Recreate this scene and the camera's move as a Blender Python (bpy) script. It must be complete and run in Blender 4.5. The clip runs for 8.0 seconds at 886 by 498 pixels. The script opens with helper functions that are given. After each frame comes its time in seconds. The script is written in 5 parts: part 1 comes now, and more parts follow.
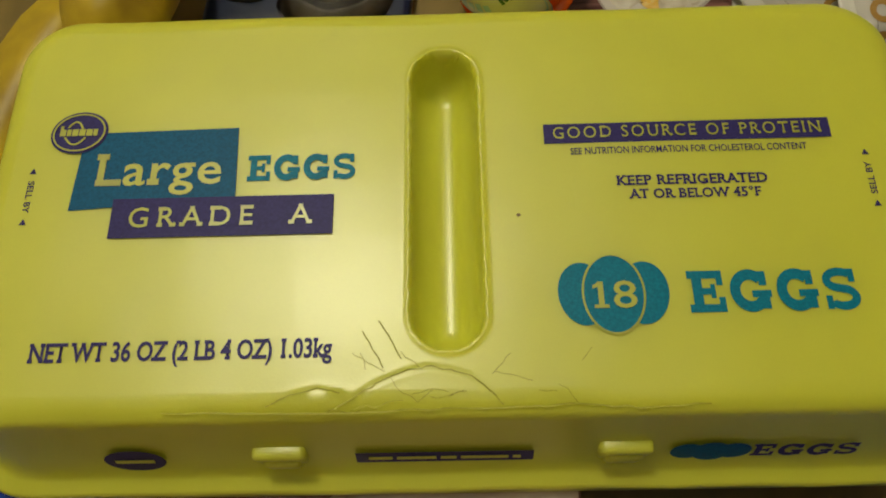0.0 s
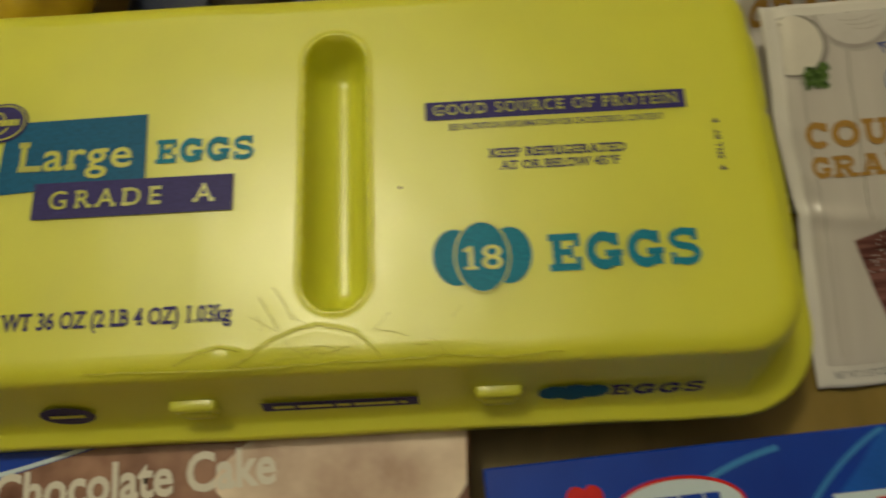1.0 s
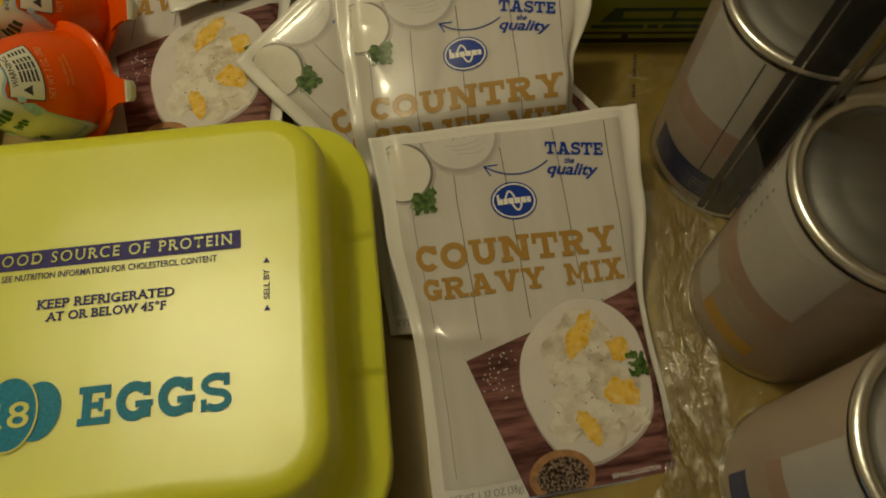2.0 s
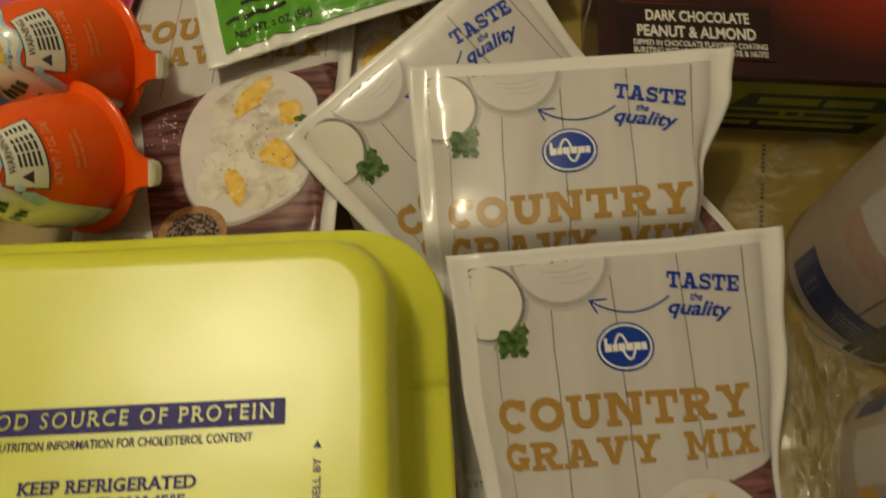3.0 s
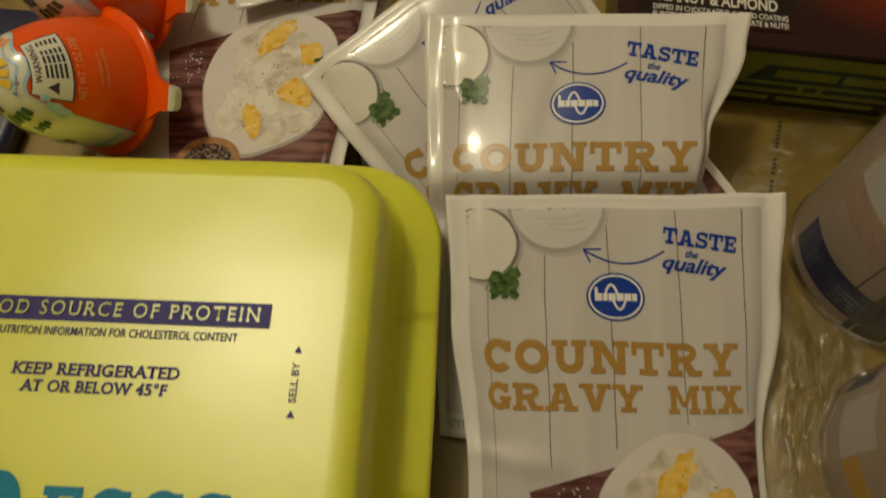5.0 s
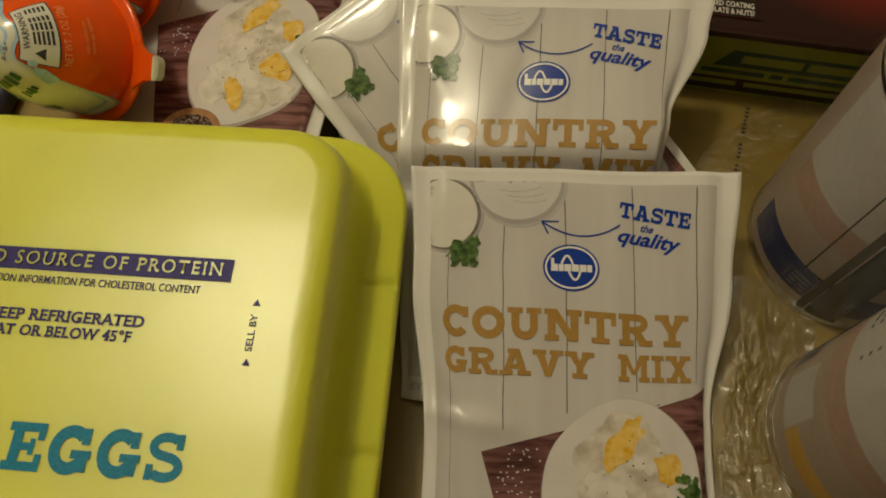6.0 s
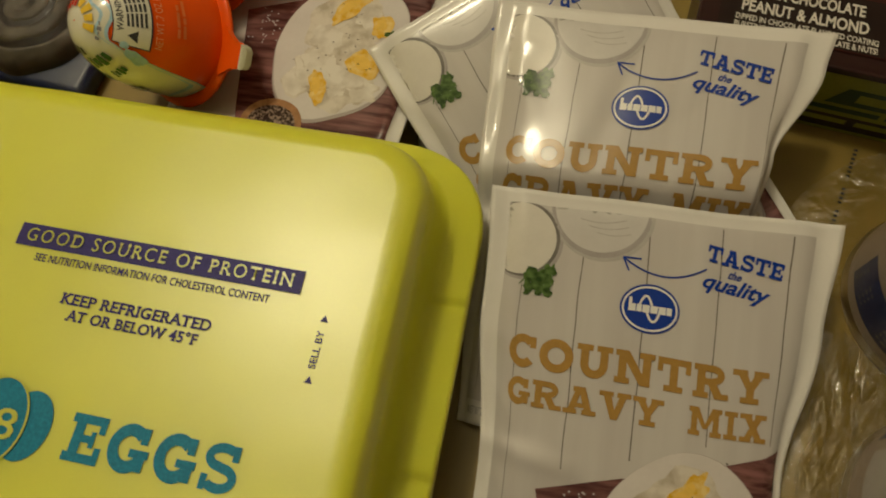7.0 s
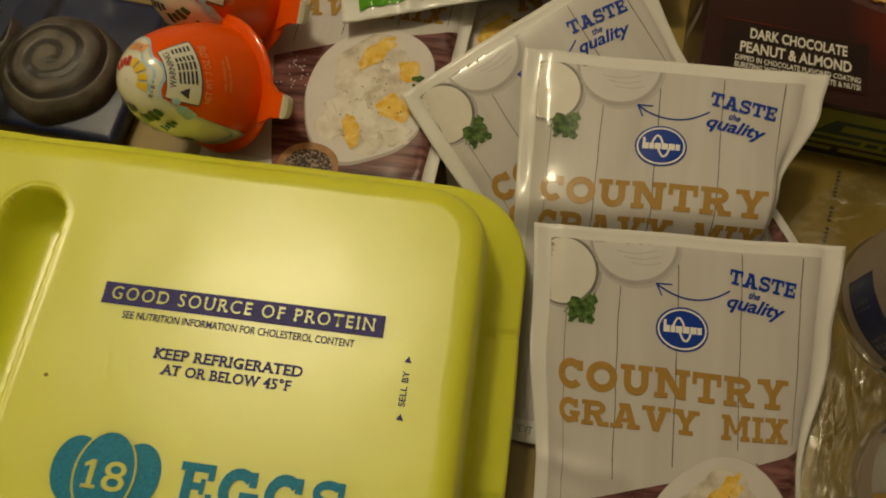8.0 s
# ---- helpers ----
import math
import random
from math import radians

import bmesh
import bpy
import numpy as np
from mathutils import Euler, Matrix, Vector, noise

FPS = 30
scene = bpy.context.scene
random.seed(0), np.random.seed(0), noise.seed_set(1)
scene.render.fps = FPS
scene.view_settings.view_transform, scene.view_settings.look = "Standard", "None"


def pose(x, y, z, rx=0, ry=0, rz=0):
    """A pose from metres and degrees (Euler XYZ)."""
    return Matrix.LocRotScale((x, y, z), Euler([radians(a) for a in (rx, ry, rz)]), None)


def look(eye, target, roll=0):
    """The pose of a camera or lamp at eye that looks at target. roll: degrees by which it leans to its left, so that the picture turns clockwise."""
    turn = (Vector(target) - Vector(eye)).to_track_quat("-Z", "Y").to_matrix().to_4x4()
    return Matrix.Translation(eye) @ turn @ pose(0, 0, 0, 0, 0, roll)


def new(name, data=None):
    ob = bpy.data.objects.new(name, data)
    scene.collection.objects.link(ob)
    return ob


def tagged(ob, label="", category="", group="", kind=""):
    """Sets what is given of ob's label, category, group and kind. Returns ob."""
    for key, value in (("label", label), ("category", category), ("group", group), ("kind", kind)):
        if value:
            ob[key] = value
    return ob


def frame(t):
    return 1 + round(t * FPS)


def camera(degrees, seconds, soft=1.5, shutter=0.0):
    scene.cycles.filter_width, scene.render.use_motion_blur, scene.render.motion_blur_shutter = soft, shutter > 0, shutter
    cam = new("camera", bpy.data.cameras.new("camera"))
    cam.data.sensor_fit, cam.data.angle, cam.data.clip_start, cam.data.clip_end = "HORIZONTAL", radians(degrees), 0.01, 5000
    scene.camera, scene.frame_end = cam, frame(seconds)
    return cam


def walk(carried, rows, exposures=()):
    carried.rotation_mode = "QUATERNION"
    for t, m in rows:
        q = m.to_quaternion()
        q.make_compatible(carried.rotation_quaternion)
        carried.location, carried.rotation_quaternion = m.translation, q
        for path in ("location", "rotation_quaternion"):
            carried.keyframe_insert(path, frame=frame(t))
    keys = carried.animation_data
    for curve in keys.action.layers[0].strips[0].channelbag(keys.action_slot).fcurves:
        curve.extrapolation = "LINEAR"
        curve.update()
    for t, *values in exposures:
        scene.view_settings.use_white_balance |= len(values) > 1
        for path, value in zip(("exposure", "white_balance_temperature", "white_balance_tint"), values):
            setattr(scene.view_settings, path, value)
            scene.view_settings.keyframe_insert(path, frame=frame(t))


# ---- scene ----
from mathutils.geometry import tessellate_polygon

cam = camera(62.88, 8.0, soft=1.8, shutter=0.3)
PATH = [
    (0, (0.0123, 0.0182, 0.2879), (-0.0728, 0.7621, -1.5667), -3.44),
    (0.5, (0.0155, 0.0219, 0.2901), (-0.0854, 0.7567, -1.5673), -4.38),
    (1, (0.0519, 0.0165, 0.3136), (-0.0253, 0.6333, -1.5873), -5.76),
    (1.2, (0.0980, 0.0103, 0.3238), (0.0720, 0.6624, -1.5667), -3.12),
    (1.5, (0.1635, 0.0278, 0.3263), (0.1804, 0.7825, -1.5257), -1.89),
    (1.7, (0.2038, 0.0309, 0.3274), (0.2298, 0.8242, -1.5084), -1.48),
    (2.8, (0.1866, 0.0994, 0.2857), (0.1369, 0.9094, -1.5422), -0.26),
    (3, (0.1776, 0.1176, 0.2836), (0.1390, 0.8932, -1.5594), -1.35),
    (3.5, (0.1623, 0.1487, 0.2766), (0.1265, 0.9508, -1.5551), 0.92),
    (4, (0.1783, 0.1683, 0.2817), (0.0831, 0.9886, -1.5398), -0.73),
    (4.5, (0.1833, 0.1383, 0.2745), (0.0573, 0.9446, -1.5515), -1.14),
    (5, (0.1926, 0.0947, 0.2785), (0.0566, 0.8757, -1.5577), -3.29),
    (5.2, (0.1967, 0.0855, 0.2778), (0.0550, 0.8653, -1.5585), -3.86),
    (6.3, (0.2139, 0.0830, 0.2846), (0.0153, 0.8483, -1.5525), -3.13),
    (6.5, (0.2123, 0.0844, 0.2792), (-0.0394, 0.8411, -1.5550), -3.67),
    (7, (0.2012, 0.0995, 0.2815), (-0.0988, 0.7829, -1.5740), -8.59),
    (7.5, (0.1771, 0.1027, 0.2840), (-0.0311, 0.7986, -1.5794), -5.09),
    (8, (0.1602, 0.0959, 0.3079), (0.0215, 0.8107, -1.5549), 0.69),
]
walk(cam, [(t, look(eye, target, roll)) for t, eye, target, roll in PATH],
     [(0, 0.05, 5950, 8), (0.7, 0.05, 5950, 8), (1.5, -0.25, 7000, 3), (1.8, -0.25, 7000, 3), (2.8, 0.09, 6500, 10), (4.2, 0.15, 6500, 10), (5.0, 0.05, 6500, 10), (6.5, 0.06, 6500, 10), (8.0, -0.04, 6800, 11)])

# ---- light ----
SUNLESS = bpy.data.worlds.new("world")
scene.world = SUNLESS
SUNLESS.use_nodes = True
SUNLESS.node_tree.nodes["Background"].inputs[0].default_value = (1.0, 0.85, 0.65, 1)
SUNLESS.node_tree.nodes["Background"].inputs[1].default_value = 0.02
bulb = bpy.data.lights.new("ceiling_bulb", "POINT")
bulb.energy, bulb.color, bulb.shadow_soft_size = 26.5, (1.0, 0.885, 0.60), 0.085
new("ceiling_bulb", bulb).matrix_world = pose(-0.30, 0.53, 1.45)


# ---- materials ----
def mat(name, color, rough=0.5, metal=0.0, vary=0.12, size=60.0, grain=0.0, grain_size=700.0, coat=0.0, stretch=(1, 1, 1), spec=0.5, warp=0.0, soft=0.0):
    """A surface with its colour varied at two scales and a fine relief."""
    m = bpy.data.materials.new(name)
    m.use_nodes = True
    n, l = m.node_tree.nodes, m.node_tree.links
    b = n["Principled BSDF"]
    b.inputs["Roughness"].default_value, b.inputs["Metallic"].default_value = rough, metal
    b.inputs["Coat Weight"].default_value, b.inputs["Coat Roughness"].default_value = coat, 0.07
    b.inputs["Specular IOR Level"].default_value = 0.25 if coat else spec
    b.inputs["Subsurface Weight"].default_value, b.inputs["Subsurface Scale"].default_value = soft, 0.018
    b.inputs["Subsurface Radius"].default_value = (1.0, 0.9, 0.25)
    tc, mp = n.new("ShaderNodeTexCoord"), n.new("ShaderNodeMapping")
    mp.inputs["Scale"].default_value = stretch
    l.new(tc.outputs["Object"], mp.inputs["Vector"])
    big, fine = n.new("ShaderNodeTexNoise"), n.new("ShaderNodeTexNoise")
    big.inputs["Scale"].default_value, big.inputs["Detail"].default_value = size, 4
    big.inputs["Distortion"].default_value = warp
    fine.inputs["Scale"].default_value, fine.inputs["Detail"].default_value = grain_size, 3
    for t in (big, fine):
        l.new(mp.outputs[0], t.inputs["Vector"])
    mixer = n.new("ShaderNodeMath")
    mixer.operation = "MULTIPLY_ADD"
    mixer.inputs[1].default_value = 0.35
    l.new(fine.outputs["Fac"], mixer.inputs[0])
    l.new(big.outputs["Fac"], mixer.inputs[2])
    ramp = n.new("ShaderNodeMapRange")
    ramp.inputs["From Min"].default_value, ramp.inputs["From Max"].default_value = 0.4, 0.95
    ramp.inputs["To Min"].default_value, ramp.inputs["To Max"].default_value = 1 - vary, 1 + vary
    l.new(mixer.outputs[0], ramp.inputs["Value"])
    tint = n.new("ShaderNodeMix")
    tint.data_type, tint.blend_type = "RGBA", "MULTIPLY"
    tint.inputs["Factor"].default_value = 1.0
    tint.inputs["A"].default_value = (*color, 1)
    l.new(ramp.outputs[0], tint.inputs["B"])
    l.new(tint.outputs["Result"], b.inputs["Base Color"])
    if grain:
        bump = n.new("ShaderNodeBump")
        bump.inputs["Strength"].default_value, bump.inputs["Distance"].default_value = grain, 0.001 if grain_size > 200 else 0.0020
        l.new(fine.outputs["Fac"], bump.inputs["Height"])
        l.new(bump.outputs[0], b.inputs["Normal"])
    return m


def two_tone(name, a, b_col, size, low, high, rough=0.35, stretch=(1, 1, 1), detail=4.0, coat=0.0, warp=0.0):
    """A print or surface mottled between two colours."""
    m = bpy.data.materials.new(name)
    m.use_nodes = True
    n, l = m.node_tree.nodes, m.node_tree.links
    b = n["Principled BSDF"]
    b.inputs["Roughness"].default_value, b.inputs["Coat Weight"].default_value = rough, coat
    b.inputs["Coat Roughness"].default_value = 0.07
    b.inputs["Specular IOR Level"].default_value = 0.25 if coat else 0.5
    tc, mp, t, r = n.new("ShaderNodeTexCoord"), n.new("ShaderNodeMapping"), n.new("ShaderNodeTexNoise"), n.new("ShaderNodeValToRGB")
    mp.inputs["Scale"].default_value = stretch
    t.inputs["Scale"].default_value, t.inputs["Detail"].default_value, t.inputs["Distortion"].default_value = size, detail, warp
    l.new(tc.outputs["Object"], mp.inputs["Vector"])
    l.new(mp.outputs[0], t.inputs["Vector"])
    l.new(t.outputs["Fac"], r.inputs["Fac"])
    r.color_ramp.elements[0].position, r.color_ramp.elements[1].position = low, high
    r.color_ramp.elements[0].color, r.color_ramp.elements[1].color = (*a, 1), (*b_col, 1)
    l.new(r.outputs["Color"], b.inputs["Base Color"])
    return m


def glow_print(name, edge, heart, centre, reach):
    """A printed patch that turns from one colour at its heart to another at its edge."""
    m = two_tone(name, edge, heart, 40, 0.05, 0.85, 0.28, coat=0.3)
    n, l = m.node_tree.nodes, m.node_tree.links
    ball, place, ramp = n.new("ShaderNodeTexGradient"), n.new("ShaderNodeMapping"), n["Color Ramp"]
    ball.gradient_type = "SPHERICAL"
    place.vector_type = "TEXTURE"
    place.inputs["Location"].default_value, place.inputs["Scale"].default_value = centre, reach
    l.new(n["Texture Coordinate"].outputs["Object"], place.inputs["Vector"])
    l.new(place.outputs[0], ball.inputs["Vector"])
    l.new(ball.outputs["Fac"], ramp.inputs["Fac"])
    n.remove(n["Noise Texture"])
    return m


FOAM = mat("yellow_foam", (0.660, 0.675, 0.042), 0.36, vary=0.04, size=25, grain=0.03, grain_size=1400, spec=1.0, soft=0.5)
TEAL = mat("teal_ink", (0.006, 0.19, 0.31), 0.5, vary=0.25, size=900, grain_size=2500, spec=0.22)
NAVY_TEAL = mat("petrol_ink", (0.003, 0.10, 0.23), 0.5, vary=0.25, size=900, grain_size=2500, spec=0.22)
PURPLE = mat("purple_ink", (0.034, 0.027, 0.155), 0.5, vary=0.25, size=900, grain_size=2500, spec=0.22)
# darker foam colour that paints the shade inside the cracks
CRACK_SHADE = mat("shaded_foam_crack", (0.42, 0.41, 0.035), 0.6, vary=0.2, size=400)
SPECK = mat("brown_speck", (0.2, 0.15, 0.03), 0.6)

G = 0.22
PAPER = mat("white_film", (0.69, 0.67, 0.635), G, vary=0.03, size=40, coat=0.25)
PLANK = two_tone("white_planks_print", (0.49, 0.46, 0.44), (0.565, 0.54, 0.515), 120, 0.25, 0.75, G, (1, 0.06, 1), coat=0.25)
PLANK_LINE = mat("plank_gap_print", (0.16, 0.14, 0.12), G, vary=0.5, size=300, coat=0.25)
GOLD = mat("gold_print", (0.37, 0.215, 0.055), G, vary=0.10, size=500, coat=0.25)
BLUE = mat("blue_print", (0.012, 0.045, 0.30), G, vary=0.08, coat=0.25)
WHITE = mat("white_print", (0.76, 0.75, 0.73), G, vary=0.04, coat=0.25)
CUP_RIM = mat("grey_rim_print", (0.17, 0.155, 0.14), G, vary=0.3, size=200, coat=0.25)
CUP = mat("pale_cup_print", (0.57, 0.55, 0.53), G, vary=0.05, size=120, coat=0.25)
LUMP = two_tone("lump_print", (0.53, 0.475, 0.40), (0.71, 0.67, 0.60), 120, 0.35, 0.6, G, coat=0.25)
CREAM = mat("cream_print", (0.66, 0.63, 0.57), G, vary=0.05, size=90, coat=0.25)
CUP_SHADE = mat("pale_shadow_print", (0.45, 0.425, 0.405), G, vary=0.08, size=200, coat=0.25)
YOLK_LIGHT = mat("pale_yolk_print", (0.76, 0.50, 0.10), G, vary=0.1, size=300, coat=0.25)
SHADE = mat("grey_ring_print", (0.38, 0.35, 0.34), G, vary=0.1, size=200, coat=0.25)
LEAF = two_tone("parsley_print", (0.022, 0.055, 0.012), (0.12, 0.20, 0.055), 420, 0.35, 0.65, G, coat=0.25)
BOARD = two_tone("dark_board_print", (0.065, 0.024, 0.024), (0.25, 0.115, 0.105), 330, 0.35, 0.68, G, (0.12, 1, 1), coat=0.25)
PLATE = mat("plate_print", (0.63, 0.59, 0.565), G, vary=0.06, size=70, coat=0.25)
PLATE_EDGE = mat("plate_edge_print", (0.40, 0.35, 0.33), G, vary=0.1, size=70, coat=0.25)
GRAVY = two_tone("gravy_print", (0.44, 0.375, 0.295), (0.66, 0.61, 0.53), 140, 0.36, 0.60, G, coat=0.25)
YOLK = two_tone("yolk_print", (0.68, 0.38, 0.02), (0.78, 0.60, 0.24), 300, 0.35, 0.7, G, coat=0.25)
PEPPER = mat("pepper_print", (0.06, 0.045, 0.04), G, coat=0.25)
SPICE = two_tone("spice_print", (0.03, 0.018, 0.014), (0.30, 0.22, 0.17), 900, 0.45, 0.62, G, coat=0.25)
RIM_WOOD = mat("bowl_print", (0.36, 0.19, 0.09), G, vary=0.3, size=300, coat=0.25)
INK = mat("dark_print", (0.05, 0.05, 0.055), G, coat=0.25)
GREY_INK = mat("grey_print", (0.22, 0.22, 0.25), G, coat=0.25)

GREEN = mat("green_film", (0.085, 0.30, 0.018), 0.10, vary=0.10, size=40, grain=0.75, grain_size=75)
GLOSS_INK = mat("glossy_black_print", (0.02, 0.025, 0.02), 0.10, grain=0.75, grain_size=75)
GLOSS_CREAM = mat("glossy_cream_print", (0.66, 0.66, 0.58), 0.10, grain=0.75, grain_size=75)
FOIL = mat("white_foil_film", (0.70, 0.70, 0.66), 0.12, vary=0.05, size=60, grain=0.7, grain_size=90)
SAUSAGE = two_tone("meat_print", (0.22, 0.05, 0.015), (0.55, 0.22, 0.07), 330, 0.3, 0.7, 0.2, coat=0.5)
BROWN = mat("chocolate_card", (0.028, 0.010, 0.009), 0.28, vary=0.25, size=25, coat=0.3)
RED_BROWN = two_tone("red_glow_print", (0.05, 0.010, 0.008), (0.20, 0.022, 0.010), 18, 0.4, 0.75, 0.28, coat=0.3)
GLOW = glow_print("red_glow_print", (0.025, 0.009, 0.008), (0.21, 0.018, 0.006), (0.122, 0.050, 0.040), (0.064, 0.044, 0.05))
BLACK_BROWN = mat("dark_panel_print", (0.016, 0.008, 0.007), 0.28, coat=0.3)
ORANGE_PRINT = mat("orange_print", (0.50, 0.09, 0.012), 0.28, coat=0.3)
OLIVE = mat("olive_card", (0.20, 0.22, 0.012), 0.3, vary=0.15, size=40, coat=0.3)
DARK_GREEN = mat("dark_green_print", (0.012, 0.045, 0.014), 0.3, coat=0.3)
OAT = two_tone("oat_print", (0.13, 0.050, 0.010), (0.48, 0.29, 0.075), 420, 0.35, 0.65, 0.28, coat=0.3)
NUT = two_tone("nut_print", (0.30, 0.12, 0.016), (0.86, 0.62, 0.22), 150, 0.35, 0.7, 0.28, coat=0.3)
TOAST = mat("toasted_gap_print", (0.13, 0.055, 0.018), 0.28, vary=0.4, size=300, coat=0.3)
CHOC = mat("chocolate_print", (0.030, 0.012, 0.012), 0.28, vary=0.4, size=200, coat=0.3)
CHOC_LIGHT = mat("milk_chocolate_print", (0.085, 0.040, 0.040), 0.28, vary=0.3, size=160, coat=0.3)

ORANGE = mat("orange_plastic", (0.80, 0.088, 0.003), 0.15, vary=0.05, size=40, spec=0.4)
TOY_WHITE = mat("cream_plastic", (0.68, 0.66, 0.55), 0.2, vary=0.06, size=60, coat=0.5)
TOY_BLUE = mat("pale_blue_print", (0.38, 0.56, 0.68), 0.2, vary=0.2, size=300, coat=0.5)
DEEP_BLUE = mat("deep_blue_print", (0.01, 0.09, 0.33), 0.2, vary=0.2, coat=0.5)
TOY_GREEN = mat("green_print", (0.02, 0.10, 0.03), 0.2, coat=0.5)
TOY_YELLOW = mat("yellow_print", (0.75, 0.50, 0.04), 0.2, coat=0.5)
FAINT = mat("faint_orange_print", (0.80, 0.19, 0.04), 0.2, coat=0.5)
PALE_ORANGE = mat("pale_orange_print", (0.85, 0.36, 0.14), 0.2, coat=0.5)
PINK = mat("pink_film", (0.68, 0.16, 0.27), 0.34, vary=0.10, size=60, grain=0.6, grain_size=70)
PALE_PINK = mat("pale_pink_print", (0.78, 0.36, 0.42), 0.24, coat=0.5)
MAGENTA = mat("magenta_film", (0.30, 0.028, 0.11), 0.18, vary=0.2, size=60, grain=0.7, grain_size=80)
BANANA = two_tone("banana_skin", (0.30, 0.19, 0.004), (0.52, 0.37, 0.008), 30, 0.35, 0.6, 0.45)
BANANA_END = mat("banana_tip", (0.06, 0.04, 0.015), 0.7, vary=0.4, size=200)
NAVY = mat("navy_film", (0.006, 0.013, 0.05), 0.4, vary=0.3, size=40)
DOUGH = two_tone("dough", (0.030, 0.022, 0.015), (0.12, 0.10, 0.078), 90, 0.3, 0.7, 0.6)
CINNAMON = mat("cinnamon", (0.012, 0.006, 0.005), 0.4, vary=0.4, size=200)
CAKE = two_tone("cake_photo_print", (0.10, 0.04, 0.03), (0.38, 0.22, 0.16), 40, 0.35, 0.7, 0.22, coat=0.5)
# pale mottled colour that paints the lamp's glare on the cake box
CAKE_GLARE = two_tone("painted_card_glare", (0.34, 0.21, 0.16), (0.82, 0.70, 0.58), 30, 0.25, 0.7, 0.22, coat=0.5)
BOX_BLUE = two_tone("royal_blue_card", (0.008, 0.035, 0.32), (0.012, 0.06, 0.46), 14, 0.35, 0.7, 0.22, coat=0.5)
SKY_BLUE = mat("sky_blue_print", (0.05, 0.23, 0.58), 0.22, vary=0.15, size=40, coat=0.5)
MID_BLUE = mat("bright_blue_print", (0.015, 0.10, 0.50), 0.22, vary=0.2, size=30, coat=0.5)
ICE_BLUE = mat("ice_blue_print", (0.56, 0.68, 0.78), 0.22, vary=0.08, size=40, coat=0.5)
RED = mat("red_print", (0.55, 0.02, 0.02), 0.22, vary=0.1, coat=0.5)
CARD_EDGE = mat("grey_card", (0.30, 0.26, 0.22), 0.6, vary=0.1)
TIN = mat("tin", (0.62, 0.60, 0.57), 0.28, 1.0, vary=0.08, size=120)
TIN_LID = mat("brushed_tin_lid", (0.20, 0.195, 0.19), 0.4, 1.0, vary=0.12, size=120, stretch=(1, 0.1, 1))
CAN_LABEL = mat("beige_can_label", (0.37, 0.30, 0.25), 0.34, vary=0.06, size=50)
CAN_WHITE = mat("white_can_label", (0.47, 0.455, 0.45), 0.34, vary=0.06, size=60)
CAN_PINK = mat("pinkish_can_label", (0.38, 0.25, 0.20), 0.34, vary=0.08, size=60)
CAN_BLUE = mat("navy_can_label", (0.012, 0.03, 0.13), 0.3, vary=0.15, size=120)
CAN_YELLOW = mat("ochre_can_label", (0.52, 0.30, 0.04), 0.34, vary=0.1)
TABLE = two_tone("tan_tabletop", (0.155, 0.105, 0.018), (0.30, 0.208, 0.046), 30, 0.3, 0.72, 0.42, (1, 0.28, 1), 8.0, warp=0.4)
LEG_WOOD = two_tone("table_leg_wood", (0.15, 0.08, 0.035), (0.25, 0.14, 0.06), 40, 0.3, 0.7, 0.45, (1, 1, 0.1))
WALL = mat("wall_paint", (0.66, 0.60, 0.50), 0.8, vary=0.04, size=3, grain=0.2, grain_size=300)
FLOOR = two_tone("floor_wood", (0.16, 0.09, 0.045), (0.30, 0.18, 0.09), 8, 0.3, 0.7, 0.45, (1, 0.1, 1), 6.0)
CEILING = mat("ceiling_paint", (0.74, 0.72, 0.68), 0.9, vary=0.03, size=4)


def film_material(name, cover, rough):
    """Thin clear film: mostly see-through, with crinkled gloss."""
    m = bpy.data.materials.new(name)
    m.use_nodes = True
    n, l = m.node_tree.nodes, m.node_tree.links
    n.remove(n["Principled BSDF"])
    # glare on the glossy card, painted as a pale patch
    clear, gloss, mixer = n.new("ShaderNodeBsdfTransparent"), n.new("ShaderNodeBsdfGlossy"), n.new("ShaderNodeMixShader")
    clear.inputs["Color"].default_value = (0.985, 0.985, 0.98, 1)
    gloss.inputs["Roughness"].default_value = rough
    tc, t, bump = n.new("ShaderNodeTexCoord"), n.new("ShaderNodeTexNoise"), n.new("ShaderNodeBump")
    t.inputs["Scale"].default_value, t.inputs["Detail"].default_value, t.inputs["Distortion"].default_value = 110, 5, 1.2
    bump.inputs["Strength"].default_value, bump.inputs["Distance"].default_value = 1.0, 0.0035
    l.new(tc.outputs["Object"], t.inputs["Vector"])
    l.new(t.outputs["Fac"], bump.inputs["Height"])
    l.new(bump.outputs[0], gloss.inputs["Normal"])
    mixer.inputs["Fac"].default_value = cover
    l.new(clear.outputs[0], mixer.inputs[1])
    l.new(gloss.outputs[0], mixer.inputs[2])
    l.new(mixer.outputs[0], n["Material Output"].inputs["Surface"])
    return m


FILM = film_material("clear_film", 0.12, 0.08)
SKIRT_FILM = film_material("crumpled_clear_film", 0.18, 0.06)
THIN_FILM = film_material("thin_clear_film", 0.02, 0.15)


# ---- building helpers ----
def part(name, bm, material, parent=None, label="", smooth=False):
    me = bpy.data.meshes.new(name)
    bm.to_mesh(me)
    bm.free()
    return dress(name, me, material, parent, label, smooth)


def dress(name, me, material, parent, label, smooth):
    me.materials.append(material)
    if smooth:
        me.polygons.foreach_set("use_smooth", [True] * len(me.polygons))
    ob = new(name, me)
    ob.parent = parent
    if label:
        ob["label"] = label
    return ob


